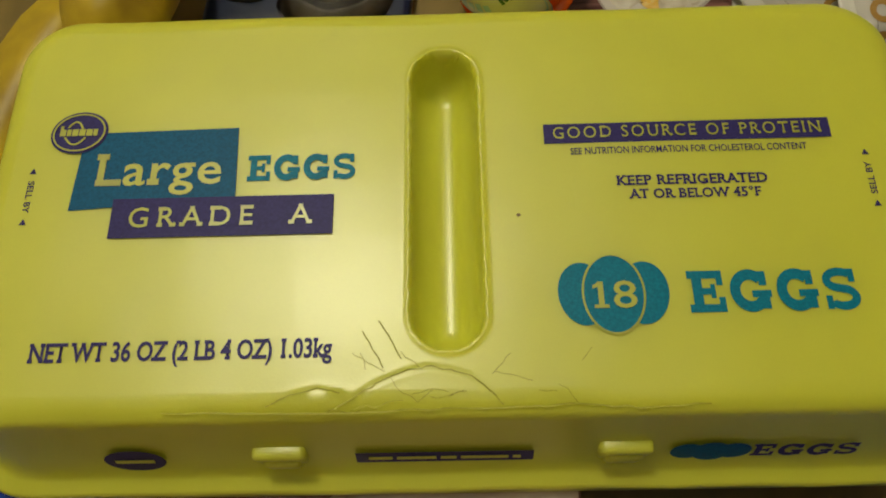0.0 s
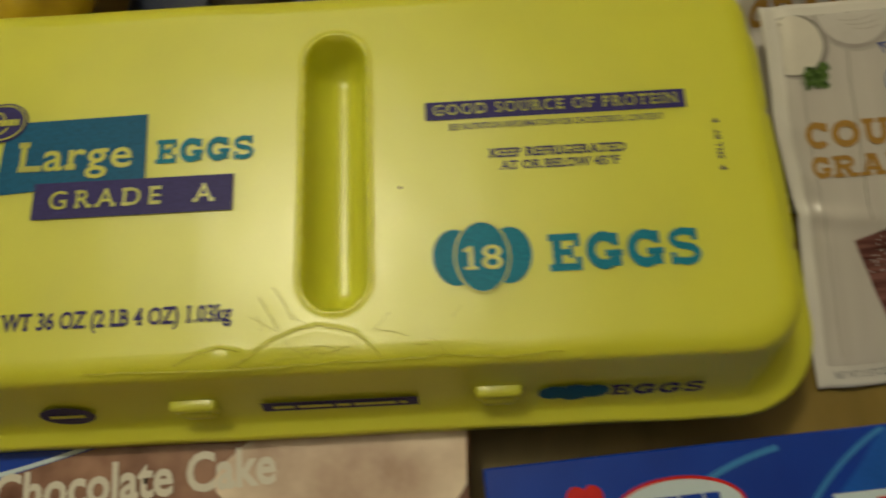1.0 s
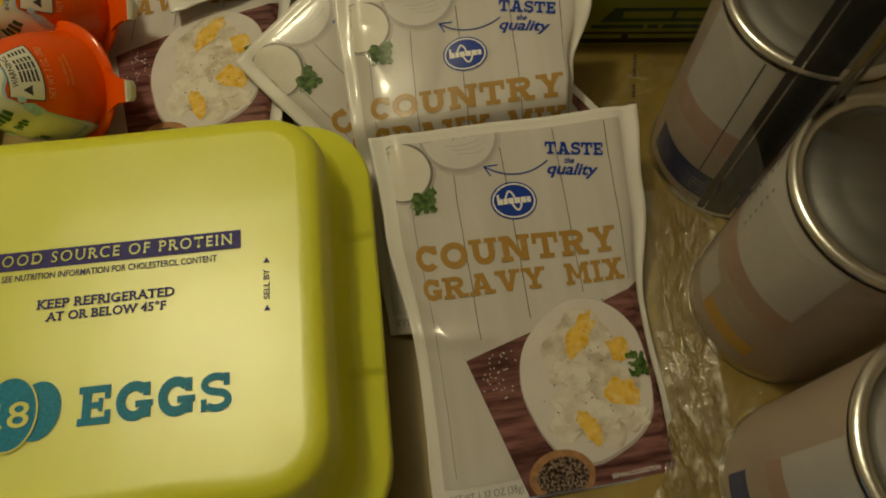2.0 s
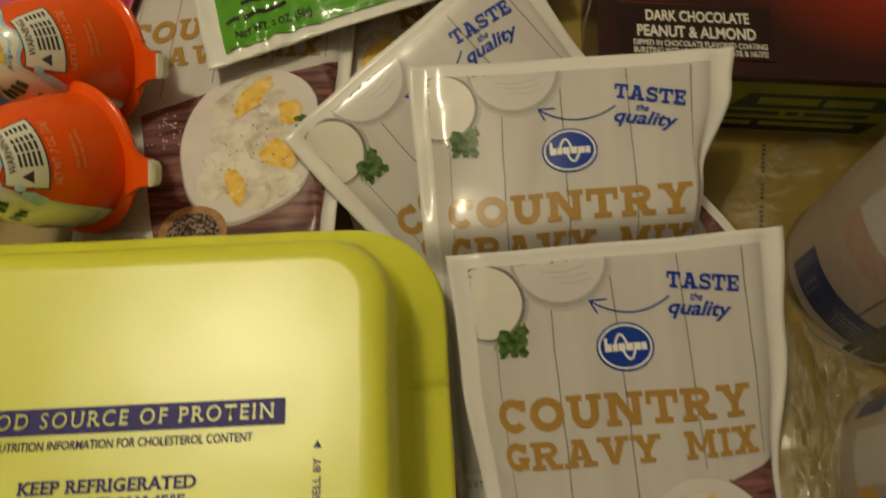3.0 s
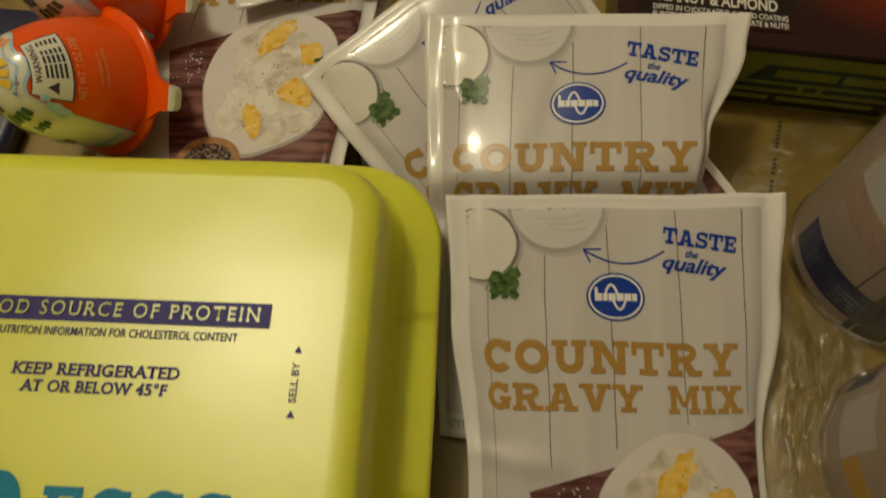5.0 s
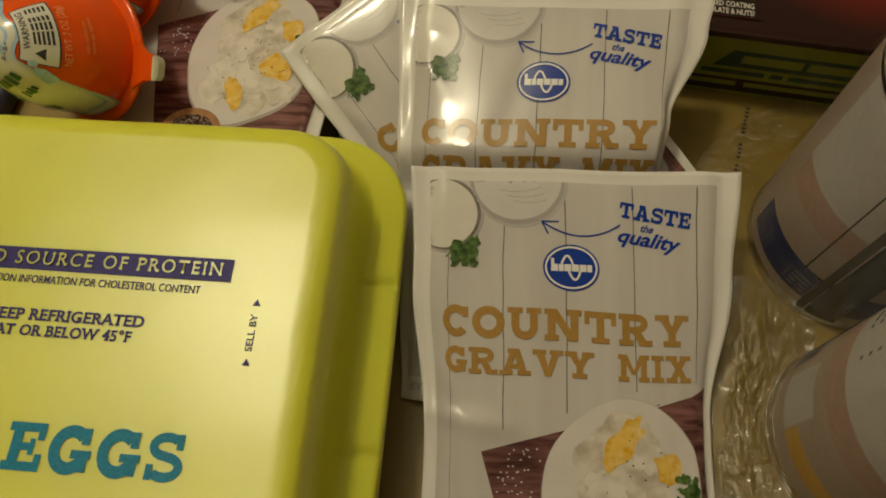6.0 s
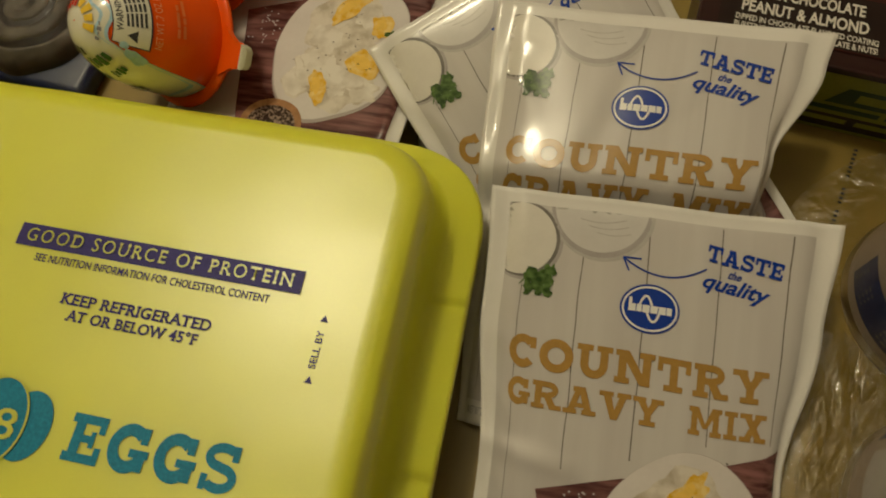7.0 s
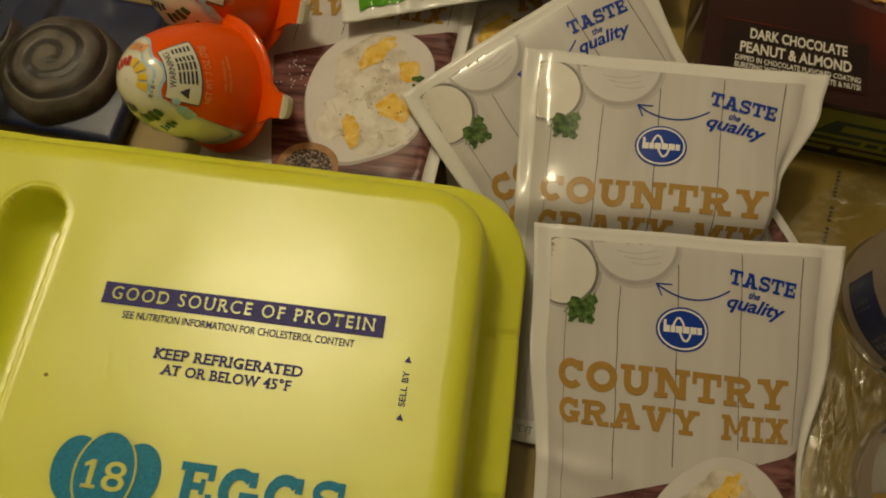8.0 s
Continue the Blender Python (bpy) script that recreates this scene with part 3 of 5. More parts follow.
def egg_carton():
    t = thing("egg_carton", pose(0.002, 0.1255, 0, 0, 0, 4.2), "closed yellow foam carton for eighteen eggs, creased lid, on the table", "egg carton")
    rim = [(0.0199, 0.0345), (0.0203, 0.036), (0.0199, 0.0378), (0.0187, 0.0388), (0.0152, 0.0385), (0.0138, 0.0398),
           (wall_out(0.043), 0.043), (wall_out(0.050), 0.050), (wall_out(0.058), 0.058), (wall_out(0.064), 0.064), (0.0026, 0.0685), (0.0012, 0.0712), (-0.0008, 0.0730), (-0.0035, 0.0741)]
    loops = []
    for d, z in rim:
        lp = []
        for x, y in rounded_loop(LX + d, LY + d, LR + 0.7 * d):
            w = 0.0006 * noise.noise((x * 30, y * 30, z * 20))
            if d < 0.003:                                 # the front edge is pressed sharper than the others
                y -= 0.0016 * smoothstep(0.003, -0.001, d) * smoothstep(-LY + 0.006, -LY - 0.001, y) * (1 + 0.25 * noise.noise((x * 40, 3.0, 0.0)))
            lift = 0.0
            right = smoothstep(LX - 0.012, LX, x)         # the short wall stands steeper, over a wider flange
            if d < 0.0155:
                x -= 0.0068 * right * smoothstep(0.068, 0.044, z)
                x += 0.0016 * right * smoothstep(0.003, -0.001, d)
            if d > 0.012 and x > LX:                      # the flange is nicked along the short side
                for c in (-0.028, 0.032):
                    lift -= 0.0022 * math.exp(-((y - c) / 0.0016) ** 2)
            lp.append((x + (w if d > 0.01 else 0), y + (w if d > 0.01 else 0), z + w * 0.8 + lift))
        loops.append(lp)
    d = -0.006
    while d > -0.072:
        loops.append([(x, y, lid_height(x, y)) for x, y in rounded_loop(LX + d, LY + d, LR + d)])
        d -= 0.0008
    vs, fs = loft(loops)
    n, base = len(loops[0]), (len(loops) - 1) * len(loops[0])
    # close the narrow slit along the middle
    a0, b0 = 2 * 12 + 110, 4 * 12 + 2 * 110 + 300
    for i in range(299):
        fs.append((base + a0 + i, base + a0 + i + 1, base + b0 + 299 - i - 1, base + b0 + 299 - i))
    for s0 in (base + 12, base + 3 * 12 + 110 + 300):
        fs.append(tuple(range(s0, s0 + 111)))
    shape("lid", vs, fs, FOAM, t, "", True)
    # tray below the flange, with the bulges of the egg cups
    loops = []
    for dd, z in ((0.0200, 0.0335), (0.0203, 0.0312), (0.0125, 0.0300), (0.0075, 0.024), (0.003, 0.012), (-0.004, 0.003), (-0.010, 0.0), (-0.03, 0.0)):
        lp = []
        for x, y in rounded_loop(LX + dd, LY + dd, LR + 0.7 * max(dd, -0.012)):
            k = 0.0025 * (abs(math.sin(math.pi * x / 0.052)) + abs(math.sin(math.pi * y / 0.048)) - 1) * smoothstep(0.031, 0.02, z)
            s = 1 - k / 0.15
            lp.append((x * s, y * s, z))
        loops.append(lp)
    vs, fs = loft(loops[::-1])
    fs.append(tuple(range(len(loops[0])))[::-1])
    shape("tray", vs, fs, FOAM, t, "", True)

    top = lambda x, y, h: (x, y, lid_height(x, y) + h)
    L1, L2, L3 = 0.0003, 0.0006, 0.0009
    decal("logo_panel", polygon([(-0.1228, 0.0237), (-0.0702, 0.0247), (-0.0691, -0.0018), (-0.1240, -0.0055)]), top, L1, NAVY_TEAL, t, "petrol blue printed panel")
    decal("lettering", letters("Large", -0.1171, -0.0006, 0.0425, 0.0160, 0.012, 0.05, spacing=1.06), top, L2, FOAM, t, "word Large left in bare foam")
    decal("lettering", slab_word("EGGS", -0.0659, 0.0040, 0.0361, 0.0096, 0.14), top, L1, TEAL, t, "teal word EGGS")
    decal("grade_panel", rect(-0.1094, -0.0157, -0.0365, -0.0016), top, L2, PURPLE, t, "purple printed panel")
    decal("lettering", letters("GRADE  A", -0.1032, -0.0122, 0.060, 0.0072, 0.006, 0.035, spacing=1.42), top, L3, FOAM, t, "words GRADE A left in bare foam")
    badge = decal("badge", blob(-0.1250, 0.0240, 0.0098, 0.0082, turn=8), top, L2, PURPLE, t, "dark purple oval badge")
    decal("badge_ring", ring(-0.1250, 0.0240, 0.0090, 0.0074, 0.0006, turn=8), top, L3, FOAM, badge)
    decal("badge_mark", join(bars(-0.1316, 0.0226, 0.0130, 0.0026, (2, 1.4, 2, 2, 2, 1.4), 0.3), rect(-0.1316, 0.0226, -0.1305, 0.0266), stroke(arc((-0.1296, 0.0222), (-0.1225, 0.0220), -0.4), 0.0007), stroke(arc((-0.1290, 0.0258), (-0.1240, 0.0254), 0.5), 0.0007)), top, L3, FOAM, badge)
    decal("lettering", letters("NET WT 36 OZ (2 LB 4 OZ) 1.03kg", -0.1275, -0.0580, 0.0925, 0.0082, 0.022, 0.05), top, L1, PURPLE, t, "purple weight line")
    decal("protein_panel", rect(0.0335, 0.0155, 0.1292, 0.0230), top, L1, PURPLE, t, "purple printed strip")
    decal("lettering", letters("GOOD SOURCE OF PROTEIN", 0.0366, 0.0172, 0.0895, 0.0045, 0.0, 0.035, spacing=1.25), top, L2, FOAM, t, "strip words left in bare foam")
    decal("lettering", letters("SEE NUTRITION INFORMATION FOR CHOLESTEROL CONTENT", 0.0420, 0.0111, 0.0783, 0.0026, 0.012), top, L1, PURPLE, t)
    decal("lettering", letters("KEEP REFRIGERATED", 0.0561, -0.0008, 0.0492, 0.0037, 0.024, 0.05, spacing=1.06), top, L1, PURPLE, t)
    decal("lettering", letters("AT OR BELOW 45\u00b0F", 0.0597, -0.0057, 0.0428, 0.0037, 0.024, 0.05, spacing=1.06), top, L1, PURPLE, t)
    emblem = decal("egg_emblem", blob(0.0512, -0.0378, 0.0092, 0.0125, rings=5), top, L2, TEAL, t, "three teal eggs")
    for s, cx in ((-1, 0.0420), (1, 0.0606)):
        decal("side_egg", blob(cx, -0.0376, 0.0078, 0.0102, turn=-6 * s), top, L1, TEAL, emblem)
    decal("egg_outline", ring(0.0512, -0.0378, 0.0098, 0.0131, 0.0007), top, L2 + 0.00015, FOAM, emblem)
    decal("number", join(rect(0.0450, -0.0425, 0.0495, -0.0414), rect(0.0464, -0.0425, 0.0481, -0.0340), polygon([(0.0448, -0.0363), (0.0448, -0.0352), (0.0468, -0.0340), (0.0481, -0.0340), (0.0470, -0.0356)]), letters("8", 0.0510, -0.0427, 0.0072, 0.0089, 0.006)), top, L3, FOAM, emblem, "number 18 in bare foam")
    decal("lettering", slab_word("EGGS", 0.0742, -0.0444, 0.0520, 0.0134, 0.14), top, L1, TEAL, t, "large teal word EGGS")
    for x, s in ((-0.1382, 1), (0.1387, -1)):
        words = turned(letters("SELL BY", x - 0.0058, -0.001, 0.0116, 0.0022, 0.012), x, 0, -90 * s)
        decal("lettering", words, top, L1, PURPLE, t)
        for yy in (0.0093, -0.0093):
            decal("arrow_mark", polygon([(x - 0.0012, yy - 0.0008), (x + 0.0012, yy - 0.0008), (x, yy + 0.0013)]), top, L1, PURPLE, t)
    # branching hair cracks round the grip's front end and along the front edge
    r = random.Random(5)
    cracks = list(CREASES[:5])
    for k in range(16):
        x, y, a = r.uniform(-0.040, 0.045), r.uniform(-0.0722, -0.058), radians(r.choice((12, 168, 35, 145)) + r.uniform(-25, 25))
        line = [(x, y)]
        for i in range(r.randint(2, 5)):
            a += r.uniform(-0.5, 0.5)
            x, y = x + 0.0030 * math.cos(a), max(-0.0725, y + 0.0030 * math.sin(a))
            line.append((x, y))
        if math.hypot(x, max(0.0, abs(y) - 0.043)) > 0.0125:
            cracks.append(line)
    for line in cracks:
        fine = []
        for p, q in zip(line, line[1:]):
            for i in range(6):
                k = i / 6
                x, y = p[0] + (q[0] - p[0]) * k, p[1] + (q[1] - p[1]) * k
                fine.append((x + 0.0006 * noise.noise((x * 300, y * 300, 1.0)), y + 0.0006 * noise.noise((x * 300, y * 300, 9.0))))
        # the stroke's dark colour stands for the shade in each crack
        decal("crease", stroke(fine, 0.00042 if line in CREASES else 0.00022), top, 0.0002, CRACK_SHADE, t, "thin crack in the foam, its shade painted in")
    decal("speck", blob(0.0235, -0.0105, 0.0007, 0.0006, 0.3, 3, seg=10, rings=1), top, L1, SPECK, t)

    wall = lambda x, z, h: (x, -(LY + wall_out(z) + h * 0.95), z + h * 0.3)
    decal("wall_badge", blob(-0.1003, 0.0510, 0.0098, 0.0062), wall, 0.0012, PURPLE, t, "dark oval badge")
    decal("wall_badge_mark", rect(-0.1065, 0.0500, -0.0940, 0.0520), wall, 0.0015, FOAM, t)
    decal("wall_strip", rect(-0.0301, 0.0475, 0.0261, 0.0535), wall, 0.0012, PURPLE, t)
    decal("wall_strip_writing", bars(-0.026, 0.0496, 0.048, 0.0018, (3, 5, 2, 6, 1)), wall, 0.0015, FOAM, t)
    for dx in (-0.0072, 0.0072, 0.0):
        decal("wall_egg", blob(0.0816 + dx, 0.0510, 0.0055 if dx else 0.0062, 0.0044 if dx else 0.0054), wall, 0.0012 if dx else 0.0014, NAVY_TEAL, t)
    decal("lettering", slab_word("EGGS", 0.0945, 0.0475, 0.033, 0.0072, 0.14), wall, 0.0012, PURPLE, t)
    for cx in (-0.054, 0.0548):
        z = 0.0495
        y = -(LY + wall_out(z))
        latch = part("latch", box(cx - 0.0085, y - 0.0016, z - 0.006, cx + 0.0085, y + 0.004, z + 0.0065, 0.0018, 3), FOAM, t, "moulded foam latch", True)
        part("tongue", box(cx - 0.0060, y - 0.0032, z - 0.0075, cx + 0.0060, y + 0.002, z + 0.0028, 0.0020, 3), FOAM, latch, "", True)


egg_carton()


# ---- gravy packets ----
PW, PH = 0.125, 0.1640
FREE = 0.042            # the face is flat between -FREE and FREE; the sides beyond curl in


def on_plane(tl, tr, low):
    """A pose with its origin at the middle of a top edge, x along the edge and -y down to the point low."""
    tl, tr, low = Vector(tl), Vector(tr), Vector(low)
    o = (tl + tr) / 2
    x = (tr - tl).normalized()
    z = x.cross(o - low).normalized()
    y = z.cross(x)
    return Matrix.Translation(o) @ Matrix((x, y, z)).transposed().to_4x4()


def along(profile, v):
    """A value read off a profile of (distance, value), eased from row to row."""
    for (a, p), (b, q) in zip(profile, profile[1:]):
        if v <= b:
            return p + (q - p) * smoothstep(a, b, v)
    return profile[-1][1]


def pouch_surface(w, h, bulge, seed, drop=lambda x, v: 0.0, pinch=0.03, crinkle=1.0, sides=None, tilt=0.0, sag=0.0):
    """The face of a filled flat pouch: x across, y from 0 at its top to -h. sides: how far its left and right edges reach, down the pouch."""
    def surf(x, y, lift):
        v = -y
        s, k = abs(x) / (w / 2), v / h
        m = max(0.0, 1 - (s / 0.93) ** 3) * max(0.0, math.sin(math.pi * min(1, max(0, (k - 0.03) / 0.93)))) ** 0.55
        z = bulge * m
        side = 0.35 + 0.65 * smoothstep(0.45, 0.85, s)
        z += crinkle * 0.0013 * m * side * noise.noise((x * 30 + seed * 9, v * 20, seed)) + crinkle * 0.0004 * side * noise.noise((x * 60, v * 48 + seed * 5, seed + 4))
        f = noise.noise((x * 24 + v * 13 + seed * 3, v * 7, seed * 2.0))
        z -= crinkle * 0.0010 * m * side * math.exp(-(f / 0.16) ** 2)
        g = abs(noise.noise((x * 46 - v * 30, v * 26 + seed * 7, seed + 1.5)))
        z += crinkle * 0.0012 * side * max(0.0, 0.5 - g) * smoothstep(0.55, 0.8, s) * smoothstep(1.0, 0.9, s)
        z -= crinkle * 0.0009 * math.exp(-((s - 0.90) / 0.06) ** 2) * (1 + 0.7 * noise.noise((v * 40, seed, x * 3)))
        z += drop(x, v)
        xx = x
        if sides:
            if abs(x) > FREE:
                k2 = (abs(x) - FREE) / (w / 2 - FREE)
                reach = along(sides[1 if x > 0 else 0], v) - FREE
                xx = math.copysign(FREE + reach * k2, x)
                z -= 0.26 * max(0.0, w / 2 - FREE - reach) * k2 * k2
        else:
            xx = x * (1 - pinch * math.sin(math.pi * min(1, max(0, k))))
        xx += 0.0010 * noise.noise((v * 30, seed * 2, 1.0 if x > 0 else 3.0)) * s
        yy = y + 0.0008 * noise.noise((x * 25, seed, 7.0)) + tilt * x * smoothstep(0.030, 0.055, v) * smoothstep(0.15, 0.10, v) - sag * smoothstep(0.004, 0.03, v) * smoothstep(0.098, 0.078, v)
        return (xx, yy, z + lift)
    return surf


def pouch_body(surf, w, h, material, parent, name="pouch", nx=68, ny=84, depth=0.5, drop=lambda x, v: 0.0):
    vs, fs = [], []
    n = nx + 1
    for j in range(ny + 1):
        for i in range(n):
            vs.append(surf(-w / 2 + w * i / nx, -h * j / ny, 0.0))
    m = len(vs)
    for j in range(ny + 1):
        for i in range(n):
            x, y, z = vs[j * n + i]
            d = drop(-w / 2 + w * i / nx, h * j / ny)
            vs.append((x, y, d - (z - d) * depth - 0.0006 if z > d else z - 0.0006))
    for j in range(ny):
        for i in range(nx):
            a = j * n + i
            fs += [(a, a + n, a + n + 1, a + 1), (m + a, m + a + 1, m + a + n + 1, m + a + n)]
    edge = [j * n for j in range(ny + 1)] + [ny * n + i for i in range(1, n)] + [j * n + nx for j in range(ny - 1, -1, -1)] + [i for i in range(nx - 1, 0, -1)]
    for a, b in zip(edge, edge[1:] + edge[:1]):
        fs.append((a, m + a, m + b, b))
    return shape(name, vs, fs, material, parent, "", True)


def leaf_cluster(cx, cy, size, seed, count=9):
    r = random.Random(seed)
    return join(blob(cx, cy, size * 0.7, size * 0.6, 0.8, seed + 40, 30, 3, 24, 2.6), *[blob(cx + r.uniform(-1, 1) * size, cy + r.uniform(-1, 1) * size, size * r.uniform(0.3, 0.5), size * r.uniform(0.2, 0.34), 0.7, seed + k, r.uniform(0, 180), 2, 14, 2.2) for k in range(count)])


def gravy_packet(m, label, seed, bulge=0.0045, drop=lambda x, v: 0.0, depth=0.5, crinkle=1.5, sides=None, tilt=0.0, sag=0.0):
    t = thing("gravy_packet", m, label, "gravy packet", "gravy mix packets")
    surf = pouch_surface(PW, PH, bulge, seed, drop, 0.03, crinkle, sides, tilt, sag)
    pouch_body(surf, PW, PH, PAPER, t, depth=depth, drop=drop)
    put = lambda name, o, level, material, parent=t, lab="": decal(name, refine(o, 0.0028), surf, 0.00014 * level + 0.0002, material, parent, lab)
    x0, x1, y0, y1 = -0.0552, 0.0537, -0.1550, -0.0052
    panel = put("printed_panel", rect(x0, y0, x1, y1, 34, 48), 1, PLANK, t, "photo print of whitewashed planks")
    for k, x in enumerate((-0.0478, -0.0270, -0.0040, 0.0212, 0.0455)):
        top, low = ((0.031, 0.154), (0.0215, 0.100), (0.006, 0.095), (0.006, 0.085), (0.006, 0.082))[k]
        n = int((low - top) / 0.003)
        bend = [(x + 0.0005 * noise.noise((x * 900, -(top + 0.003 * i) * 60, k)), -(top + 0.003 * i)) for i in range(n)]
        put("plank_gap", stroke(bend, (0.00030, 0.00040, 0.00045, 0.00040, 0.00055)[k]), 1.6, PLANK_LINE, panel)
    # two cups of cream at the top, cut by the panel's edge
    put("cup_shadow", clip_box(blob(-0.0490, -0.0186, 0.0146, 0.0142, rings=8), x0, y0, x1, y1), 1.8, SHADE, panel)
    cup = put("cup", clip_box(blob(-0.0495, -0.0180, 0.0139, 0.0136, rings=8), x0, y0, x1, y1), 2, CUP_RIM, panel, "print of a cup of cream")
    put("cream", clip_box(blob(-0.0500, -0.0180, 0.0131, 0.0128, rings=8), x0, y0, x1, y1), 3, CREAM, cup)
    put("cup_shadow", clip_box(blob(-0.0212, -0.0050, 0.0186, 0.0182, rings=8), x0, y0, x1, y1), 1.9, CUP_SHADE, panel)
    cup = put("cup", clip_box(blob(-0.0216, -0.0045, 0.0178, 0.0174, rings=8), x0, y0, x1, y1), 2, SHADE, panel, "print of a pale bowl")
    put("cream", clip_box(blob(-0.0218, -0.0040, 0.0166, 0.0160, rings=8), x0, y0, x1, y1), 3, CUP, cup)
    for k in range(3):
        put("cream_swirl", clip_box(stroke(arc((-0.029 + 0.003 * k, -0.0085 - 0.0022 * k), (-0.013 + 0.001 * k, -0.0075 - 0.0024 * k), -0.08), 0.0004), x0, y0, x1, y1), 3.6, CUP_SHADE, cup)
    put("parsley_stem", stroke(arc((-0.0490, -0.0345), (-0.0405, -0.0300), 0.12), 0.0004), 3, LEAF, panel)
    put("parsley", leaf_cluster(-0.0418, -0.0322, 0.0046, 5, 30), 4, LEAF, panel, "print of a parsley sprig")
    arrow = put("arrow", stroke(arc((0.0163, -0.0208), (-0.0126, -0.0208), 0.17), 0.0006), 3, BLUE, t, "curved blue arrow")
    put("arrow_head", join(stroke([(-0.0106, -0.0252), (-0.0130, -0.0204)], 0.0006), stroke([(-0.0131, -0.0205), (-0.0066, -0.0205)], 0.0006)), 3, BLUE, arrow)
    put("lettering", turned(slab_word("TASTE", 0.0157, -0.0177, 0.0272, 0.0059, 0.07), 0.0157, -0.0177, -9.5), 3, BLUE, t, "blue word TASTE")
    put("lettering", turned(letters("the", 0.0238, -0.0232, 0.0048, 0.0030, 0.020, shear=0.35), 0.0238, -0.0232, -9), 3, BLUE)
    put("lettering", turned(letters("quality", 0.0152, -0.0288, 0.0240, 0.0072, 0.026, shear=0.30), 0.0152, -0.0260, -9.5), 3, BLUE, t, "blue word quality")
    badge = put("badge", blob(-0.0022, -0.0376, 0.0100, 0.0082, rings=5), 3, BLUE, t, "blue oval badge with white marks")
    put("badge_edge", ring(-0.0022, -0.0376, 0.0104, 0.0086, 0.0004), 3.6, BLUE, badge)
    put("badge_ring", ring(-0.0022, -0.0376, 0.0097, 0.0079, 0.0007), 4, WHITE, badge)
    cx, cy = -0.0022, -0.0376
    put("badge_mark", join(bars(cx - 0.0074, cy - 0.0014, 0.0150, 0.0026, (2, 1.4, 2, 2, 2, 1.4), 0.22), rect(cx - 0.0074, cy - 0.0014, cx - 0.0063, cy + 0.0034),
        stroke(arc((cx - 0.0036, cy + 0.0012), (cx + 0.0006, cy + 0.0012), 0.75), 0.0008), stroke(arc((cx + 0.0034, cy - 0.0010), (cx - 0.0010, cy - 0.0012), 0.75), 0.0008)), 4, WHITE, badge)
    put("lettering", slab_word("COUNTRY", -0.0500, -0.0645, 0.0912, 0.0114, 0.09), 3, GOLD, t, "gold word COUNTRY")
    put("lettering", slab_word("GRAVY", -0.0498, -0.0774, 0.0556, 0.0094, 0.06), 3, GOLD, t, "gold word GRAVY")
    put("lettering", slab_word("MIX", 0.0145, -0.0774, 0.0273, 0.0096), 3, GOLD, t, "gold word MIX")
    # board, plate and bowl in the lower right
    put("board", quad((-0.0347, -0.1045), (x1, -0.0790), (x1, -0.1630), (-0.0175, -0.1630), 24, 20), 2, BOARD, panel, "print of a dark wooden board")
    plate = put("plate", blob(0.0165, -0.1190, 0.0296, 0.0352, 0.05, 3, -6, 9, 56), 4, PLATE_EDGE, panel, "print of a white plate of gravy")
    put("plate_well", blob(0.0163, -0.1183, 0.0290, 0.0344, 0.05, 3, -6, 9, 56), 5, PLATE, plate)
    food = put("gravy", join(blob(0.0150, -0.1060, 0.0185, 0.0160, 0.35, 5, 20, 7, 48, 2.4), blob(0.0190, -0.1300, 0.0205, 0.0180, 0.35, 8, -15, 7, 48, 2.4)), 6, GRAVY, plate, "print of creamy gravy")
    lump = random.Random(31)
    for k in range(9):
        x, y = 0.0168 + lump.uniform(-0.014, 0.015), -0.1182 + lump.uniform(-0.023, 0.020)
        a, b, turn = lump.uniform(0.0050, 0.0095), lump.uniform(0.0042, 0.0070), lump.uniform(0, 180)
        put("lump_edge", blob(x + 0.0004, y - 0.0005, a + 0.0006, b + 0.0006, 0.45, 11 + k, turn, 4, 32, 2.2), 6.6 + 0.12 * k, GRAVY, food)
        put("egg_lump", blob(x, y, a, b, 0.45, 11 + k, turn, 4, 32, 2.2), 6.66 + 0.12 * k, LUMP, food)
    for k, (x, y, a, b, turn) in enumerate(((0.0155, -0.0992, 0.0112, 0.0044, 55), (0.0318, -0.1074, 0.0048, 0.0054, 20), (0.0128, -0.1385, 0.0036, 0.0085, 22), (0.0296, -0.1262, 0.0080, 0.0058, -30))):
        put("yolk", blob(x, y, a, b, 0.38, 14 + k, turn, 5, 40, 1.9), 8, YOLK, food)
        put("yolk_edge", blob(x - 0.0008, y + 0.0006, a * 0.55, b * 0.5, 0.5, 24 + k, turn, 4, 30, 1.9), 8.5, YOLK_LIGHT, food)
    r = random.Random(seed)
    put("pepper", join(*[blob(0.0170 + r.gauss(0, 0.0095), -0.1185 + r.gauss(0, 0.0115), 0.0004 * r.uniform(0.5, 1.3), 0.0003, 0.4, k, 0, 1, 6) for k in range(26)]), 9, PEPPER, food)
    put("parsley", leaf_cluster(0.0400, -0.1155, 0.0046, 8, 24), 9, LEAF, plate)
    bowl = put("bowl", clip_box(blob(-0.0024, -0.1570, 0.0142, 0.0110, rings=6), x0, -0.1630, x1, y1), 6, RIM_WOOD, panel, "print of a small wooden bowl")
    put("bowl_filling", clip_box(blob(-0.0022, -0.1572, 0.0112, 0.0082, rings=6), x0, -0.1630, x1, y1), 7, SPICE, bowl)
    put("lettering", letters("SERVING SUGGESTION", 0.0185, -0.1612, 0.0215, 0.0018, 0.008), 6, WHITE)
